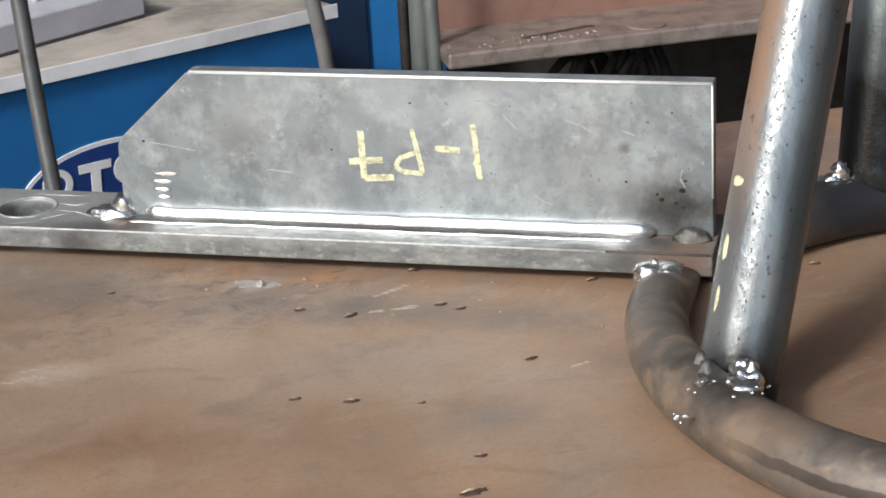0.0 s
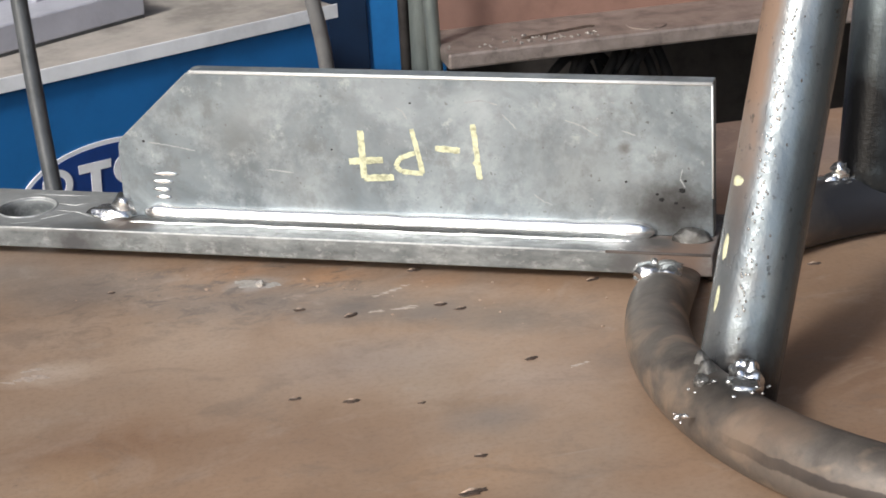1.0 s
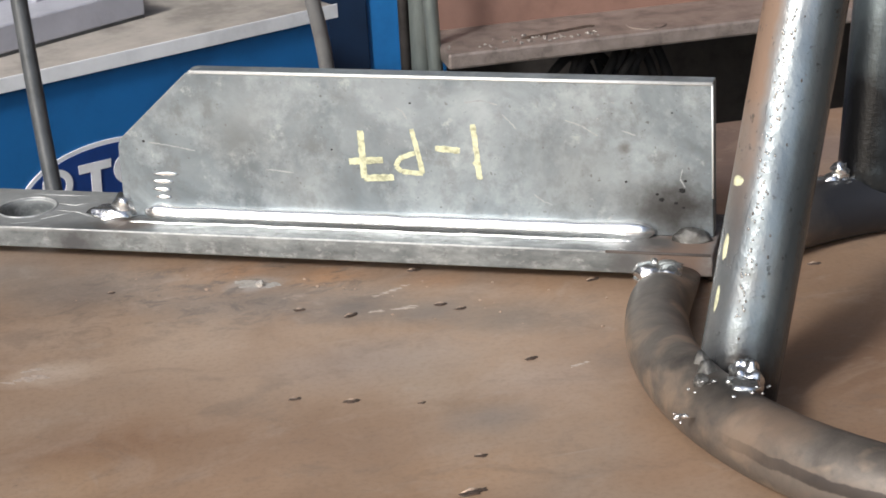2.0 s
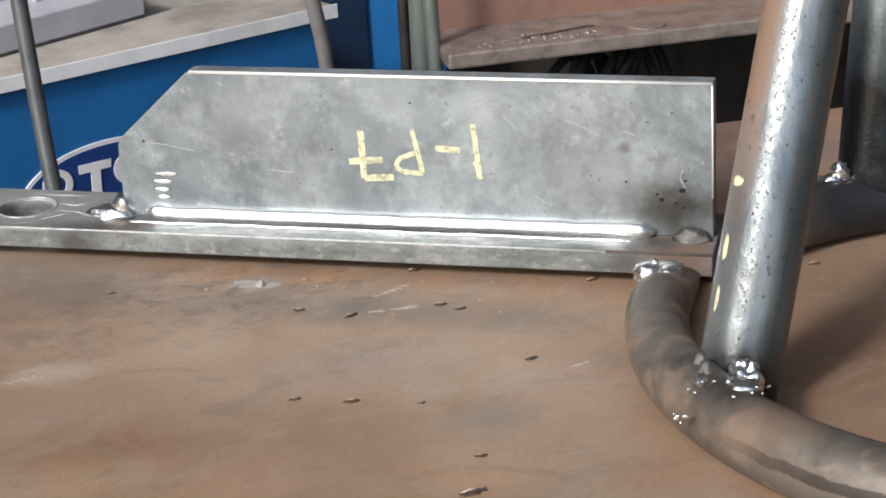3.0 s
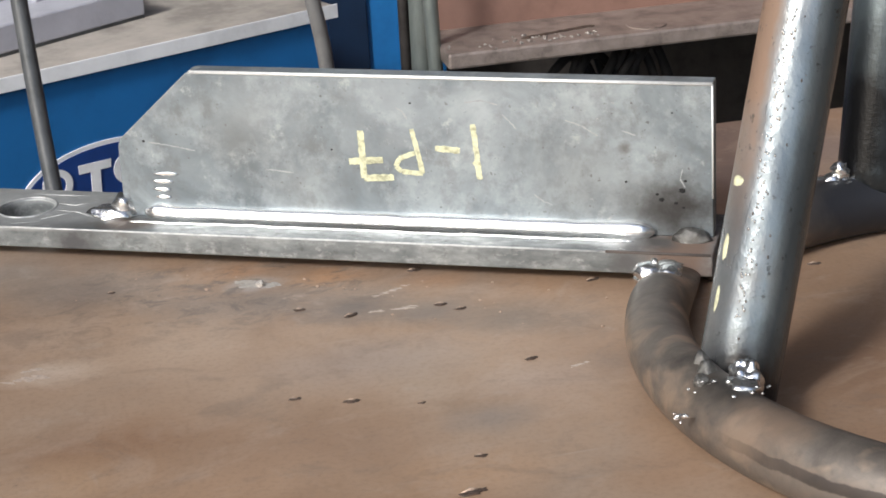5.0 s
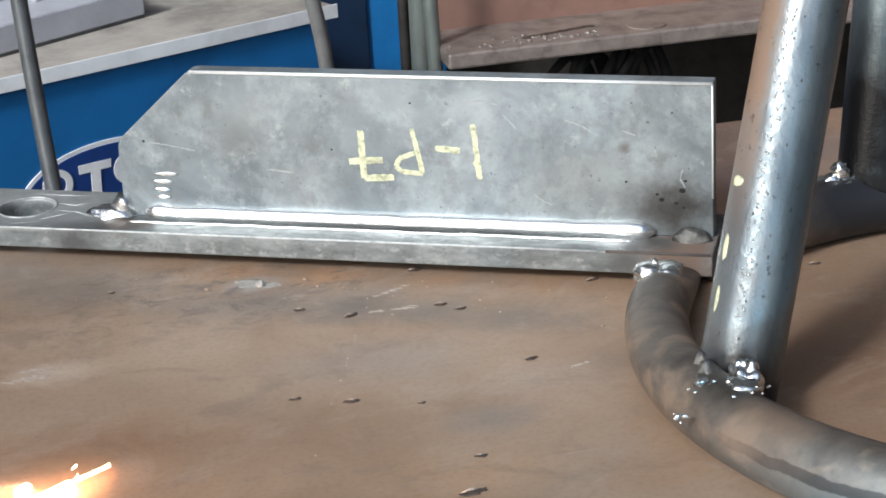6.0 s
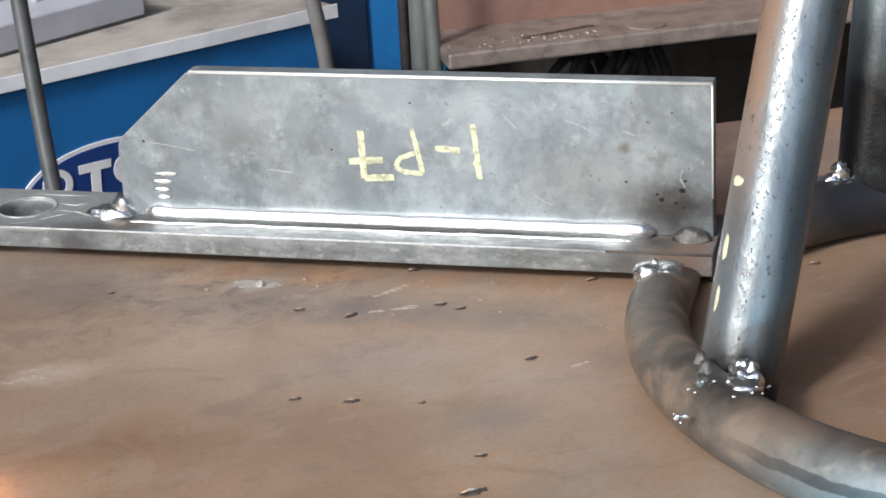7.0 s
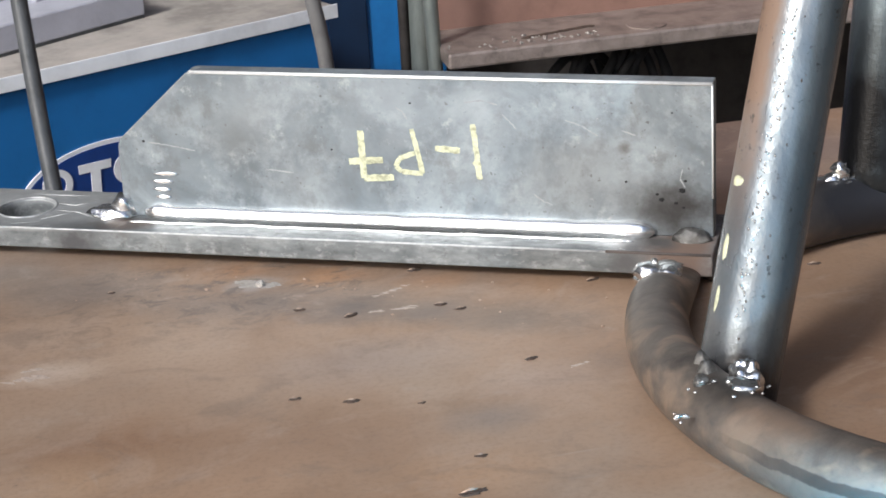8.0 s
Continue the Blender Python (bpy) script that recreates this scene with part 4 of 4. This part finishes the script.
def steel_beam():
    """Channel section on two trestles; x along it, its flange lip towards -y."""
    b = thing("steel_beam", "large brown primed steel channel resting on trestles", "steel beam", at=pose(0.0043, 0.5628, -0.041, 0, 0, 27.6))
    part("web", bm_box(0.014, 2.2, 0.069, 0.079, -0.010, 0.40, 0.001), BEAM, b, "smooth red-brown primed web")
    part("flange", bm_box(0.006, 2.2, 0.0, 0.080, -0.012, 0.0, 0.002), LIP, b, "worn flange with weld spatter")
    rnd = random.Random(12)
    bits = []
    for _ in range(60):
        x = 0.010 + abs(rnd.gauss(0.065, 0.026))
        bits.append(lump(x, rnd.gauss(0.013, 0.006), 0.0005, *(0.0005 + rnd.expovariate(1300) for _ in range(2)), 0.0008, rnd.random() * 9, 0.3, 1))
    tagged(part("spatter", join(*bits), SPATTER, b, "scattered bright weld spatter", True), kind="stuff")
    part("weld_seam", join(*[lump(0.070 + i * 0.0035, 0.0200 + 0.0008 * i + 0.0006 * (i % 3), 0.0003, 0.004, 0.0018, 0.0009, i, 0.4, 2) for i in range(16)]), SLAG, b, "dark weld seam", True)
    part("bolt_head", sweep([(0.1630, 0.0200, 0), (0.1630, 0.0200, 0.0008), (0.1630, 0.0200, 0.0011)], [0.0150, 0.0150, 0.0125], 24), LIP, b, "flat round boss")
    return b


steel_beam()


def trestle(x):
    at = pose(0.0043, 0.5628, -0.041, 0, 0, 27.6) @ pose(x, 0.04, 0)
    t = thing("trestle", "dark iron trestle carrying the beam", "trestle", "trestles under the beam", at=at)
    h = FLOOR_Z + 0.041
    part("crossbar", bm_box(-0.03, 0.03, -0.10, 0.20, -0.062, -0.012, 0.002), DARK, t)
    for y in (-0.08, 0.18):
        part("leg", bm_box(-0.025, 0.025, y - 0.02, y + 0.02, h, -0.062, 0.002), DARK, t)


trestle(0.65)
trestle(1.9)


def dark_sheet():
    # a sheet added to make the shaded gap under the beam dark
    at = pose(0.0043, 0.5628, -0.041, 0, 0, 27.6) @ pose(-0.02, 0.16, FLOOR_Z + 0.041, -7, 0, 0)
    s = thing("shade_sheet", "dark sheet added under the beam for its shade", "steel sheet", at=at)
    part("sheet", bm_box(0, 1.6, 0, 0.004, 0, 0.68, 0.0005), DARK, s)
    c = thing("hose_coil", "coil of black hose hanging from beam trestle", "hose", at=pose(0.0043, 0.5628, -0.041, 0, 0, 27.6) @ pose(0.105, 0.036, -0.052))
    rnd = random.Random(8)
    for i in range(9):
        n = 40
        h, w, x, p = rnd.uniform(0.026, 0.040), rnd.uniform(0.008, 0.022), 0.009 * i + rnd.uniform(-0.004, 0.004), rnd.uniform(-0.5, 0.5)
        part("loop", sweep([(x + w * math.sin(a + p), 0.010 * math.sin(a * 2) + 0.003 * (i % 3), h * math.cos(a)) for a in (2 * math.pi * k / n for k in range(n))], 0.0036, 10, closed=True), SHADED_RUBBER, c, smooth=True)


dark_sheet()


# ---- sparks and arc ----
STEP = 1 / 30  # seconds
SPARK = mat_glow("hot_spark", (1.0, 0.46, 0.22), 150.0)
ARC = mat_glow("arc_light", (0.07, 0.60, 1.0), 1300.0)

# bursts of sparks: radius, place a moment before, place a moment after
BURST_FIRST = [
    (0.0007, (-0.0077, -0.0688, 0.0250), (0.0683, -0.1564, 0.0250)),
    (0.0004, (0.0448, -0.1339, 0.0250), (0.0552, -0.1622, 0.0250)),
    (0.0009, (0.2444, -0.1845, 0.0250), (0.2715, -0.1804, 0.0250)),
    (0.0012, (0.2981, -0.2275, 0.0500), (0.3193, -0.2154, 0.0500)),
    (0.0034, (0.3221, -0.2200, 0.0530), (0.3244, -0.2183, 0.0530)),
    (0.001, (0.2813, -0.1775, 0.0480), (0.2934, -0.1976, 0.0480)),
    (0.0022, (-0.0288, -0.0601, 0.0250), (-0.0260, -0.0568, 0.0250)),
    (0.0009, (0.0560, -0.2203, 0.0250), (0.0651, -0.2179, 0.0250)),
    (0.001, (-0.0424, 0.0450, 0.0436), (-0.0127, 0.0450, 0.0473)),
]
BURST_LOW = [
    (0.003, (0.0670, -0.2277, 0.0250), (0.0762, -0.2100, 0.0250)),
    (0.0022, (0.0587, -0.2184, 0.0250), (0.0602, -0.2152, 0.0250)),
    (0.0008, (0.0738, -0.2084, 0.0250), (0.0835, -0.1915, 0.0250)),
    (0.0004, (0.0732, -0.2002, 0.0250), (0.0795, -0.2165, 0.0250)),
    (0.0003, (0.0698, -0.1991, 0.0250), (0.0698, -0.1949, 0.0250)),
]
BURST_FAN = [
    (0.0008, (0.1066, -0.2141, 0.0119), (0.1424, -0.2141, 0.1762)),
    (0.0008, (0.1066, -0.2141, 0.0162), (0.1406, -0.2141, 0.1501)),
    (0.0004, (0.1108, -0.2141, 0.0552), (0.1115, -0.2141, 0.1070)),
    (0.0005, (0.1065, -0.2141, 0.0342), (0.1019, -0.2141, 0.0658)),
    (0.0005, (0.1117, -0.2141, 0.0332), (0.1280, -0.2141, 0.0699)),
    (0.0014, (0.1079, -0.2141, 0.0221), (0.1193, -0.2141, 0.0450)),
    (0.0026, (0.1232, -0.2056, 0.0260), (0.1260, -0.2022, 0.0260)),
    (0.0007, (0.1534, -0.1672, 0.0250), (0.1689, -0.1849, 0.0250)),
    (0.0008, (0.3038, -0.2062, 0.0450), (0.3557, -0.2128, 0.0450)),
    (0.001, (-0.0595, 0.0300, 0.1326), (-0.0177, 0.0300, 0.0735)),
    (0.0004, (0.1498, 0.0000, 0.0412), (0.1797, 0.0000, 0.0375)),
]
STRAYS = [(6.2,(0.0005, (0.0841, -0.0562, 0.0250), (0.1083, -0.0918, 0.0250))), (7.3,(0.0014, (0.1916, 0.3500, 0.0397), (0.2289, 0.3500, 0.0361)))]


def spark(r):
    bm = lump(0, 0, 0, r, r, r, 1, 0.15, 2)
    return tagged(part("spark", bm, SPARK, smooth=True), "glowing orange weld spark flying over the table", "spark", "sparks")


def fly(r, way, k=0):
    """A spark that shoots in over the nearest edge of the table, along way (rows of seconds, x, y, z), and on to the floor past the table."""
    s = spark(r)

    def outside(p):
        if p[1] > 0.2:
            return pose(1.20, 0.42, 0.15), pose(1.60, 0.20, FLOOR_Z + r)
        if p[0] < 0.13:
            return pose(-0.40, p[1] - 0.16, 0.04 + max(0.0, p[2])), pose(-1.00 - 0.02 * k, p[1] - 0.30, FLOOR_Z + r)
        return pose(p[0] + 0.10, -0.66, 0.04 + 0.1 * max(0.0, p[2])), pose(0.75 + 0.02 * k, -1.60, FLOOR_Z + r)
    high, rest = outside(way[0][1:])
    away, end = outside(way[-1][1:])
    t0, t1 = way[0][0], way[-1][0]
    rows = [(0.0, rest), (t0 - 0.5, rest), (t0 - STEP, high)] + [(t, pose(x, y, z)) for t, x, y, z in way]
    if rest.translation.y < -1:
        rows.insert(2, (t0 - 0.3, pose(0.45, -1.10, 0.10)))
    rows.append((t1 + STEP, away))
    if end.translation.y < -1:
        rows.append((t1 + 0.25, pose(0.45, -1.10, 0.10)))
    rows += [(min(7.95, t1 + 0.5), end), (8.0, end)]
    walk(s, rows)


def electrode():
    e = thing("welding_electrode", "grey coated welding electrode with blue-white burning tip", "electrode")
    part("tip", lump(0, 0, 0, 0.003, 0.003, 0.003, 2, 0.1, 2), ARC, e, "blue-white glowing tip", True)
    part("rod", sweep([(0, 0, 0.002), (0.03, -0.01, 0.02), (0.28, -0.08, 0.16)], [0.0012, 0.0020, 0.0020], 12), RUBBER_GREY, e, "grey flux-coated rod", True)
    return e


def motions():
    # one spark hops over the table and back off the ring
    fly(0.0017, [(7.0 - STEP, 0.0364, -0.2197, 0.03), (7.0 + STEP, 0.0410, -0.2160, 0.03), (7.1 - STEP, 0.1079, -0.0859, 0.0262), (7.1 + STEP, 0.1675, -0.0558, 0.0262),
                 (7.2 - STEP, 0.2148, -0.0931, 0.0262), (7.2 + STEP, 0.2527, -0.1289, 0.0262),
                 (7.3 - STEP, 0.1745, -0.1066, 0.0262), (7.3 + STEP, 0.1642, -0.1625, 0.0262),
                 (7.4 - STEP, 0.1271, -0.1525, 0.0262), (7.4 + STEP, 0.1156, -0.1778, 0.0262),
                 (7.5 - STEP, 0.0898, -0.1837, 0.0262), (7.5 + STEP, 0.0691, -0.1963, 0.0262),
                 (7.6 - STEP, 0.0554, -0.1972, 0.0262), (7.6 + STEP, 0.0437, -0.2031, 0.0262), (7.7, -0.12, -0.30, 0.03)], 1)
    shots = [(t, *shot) for t, burst in ((5.8, BURST_FIRST), (6.0, BURST_LOW), (6.1, BURST_FAN)) for shot in burst] + [(t, *shot) for t, shot in STRAYS]
    for k, (t, r, a, b) in enumerate(shots):
        a, b = Vector(a), Vector(b)
        fly(r, [(t - 2 * STEP, *(a * 1.5 - b * 0.5)), (t - STEP, *a), (t + STEP, *b), (t + 2 * STEP, *(b * 1.5 - a * 0.5))], k)
    off, on = pose(1.30, -0.60, FLOOR_Z + 0.003), pose(0.350, -0.262, TOP + 0.012)
    walk(electrode(), [(0.0, off), (5.1, off), (5.35, pose(0.95, -0.62, 0.25)), (5.6, on), (6.0, pose(0.362, -0.285, TOP + 0.010)), (6.5, pose(0.375, -0.300, TOP + 0.012)),
                       (7.0, on), (7.5, on), (8.0, pose(0.345, -0.258, TOP + 0.009))])


motions()
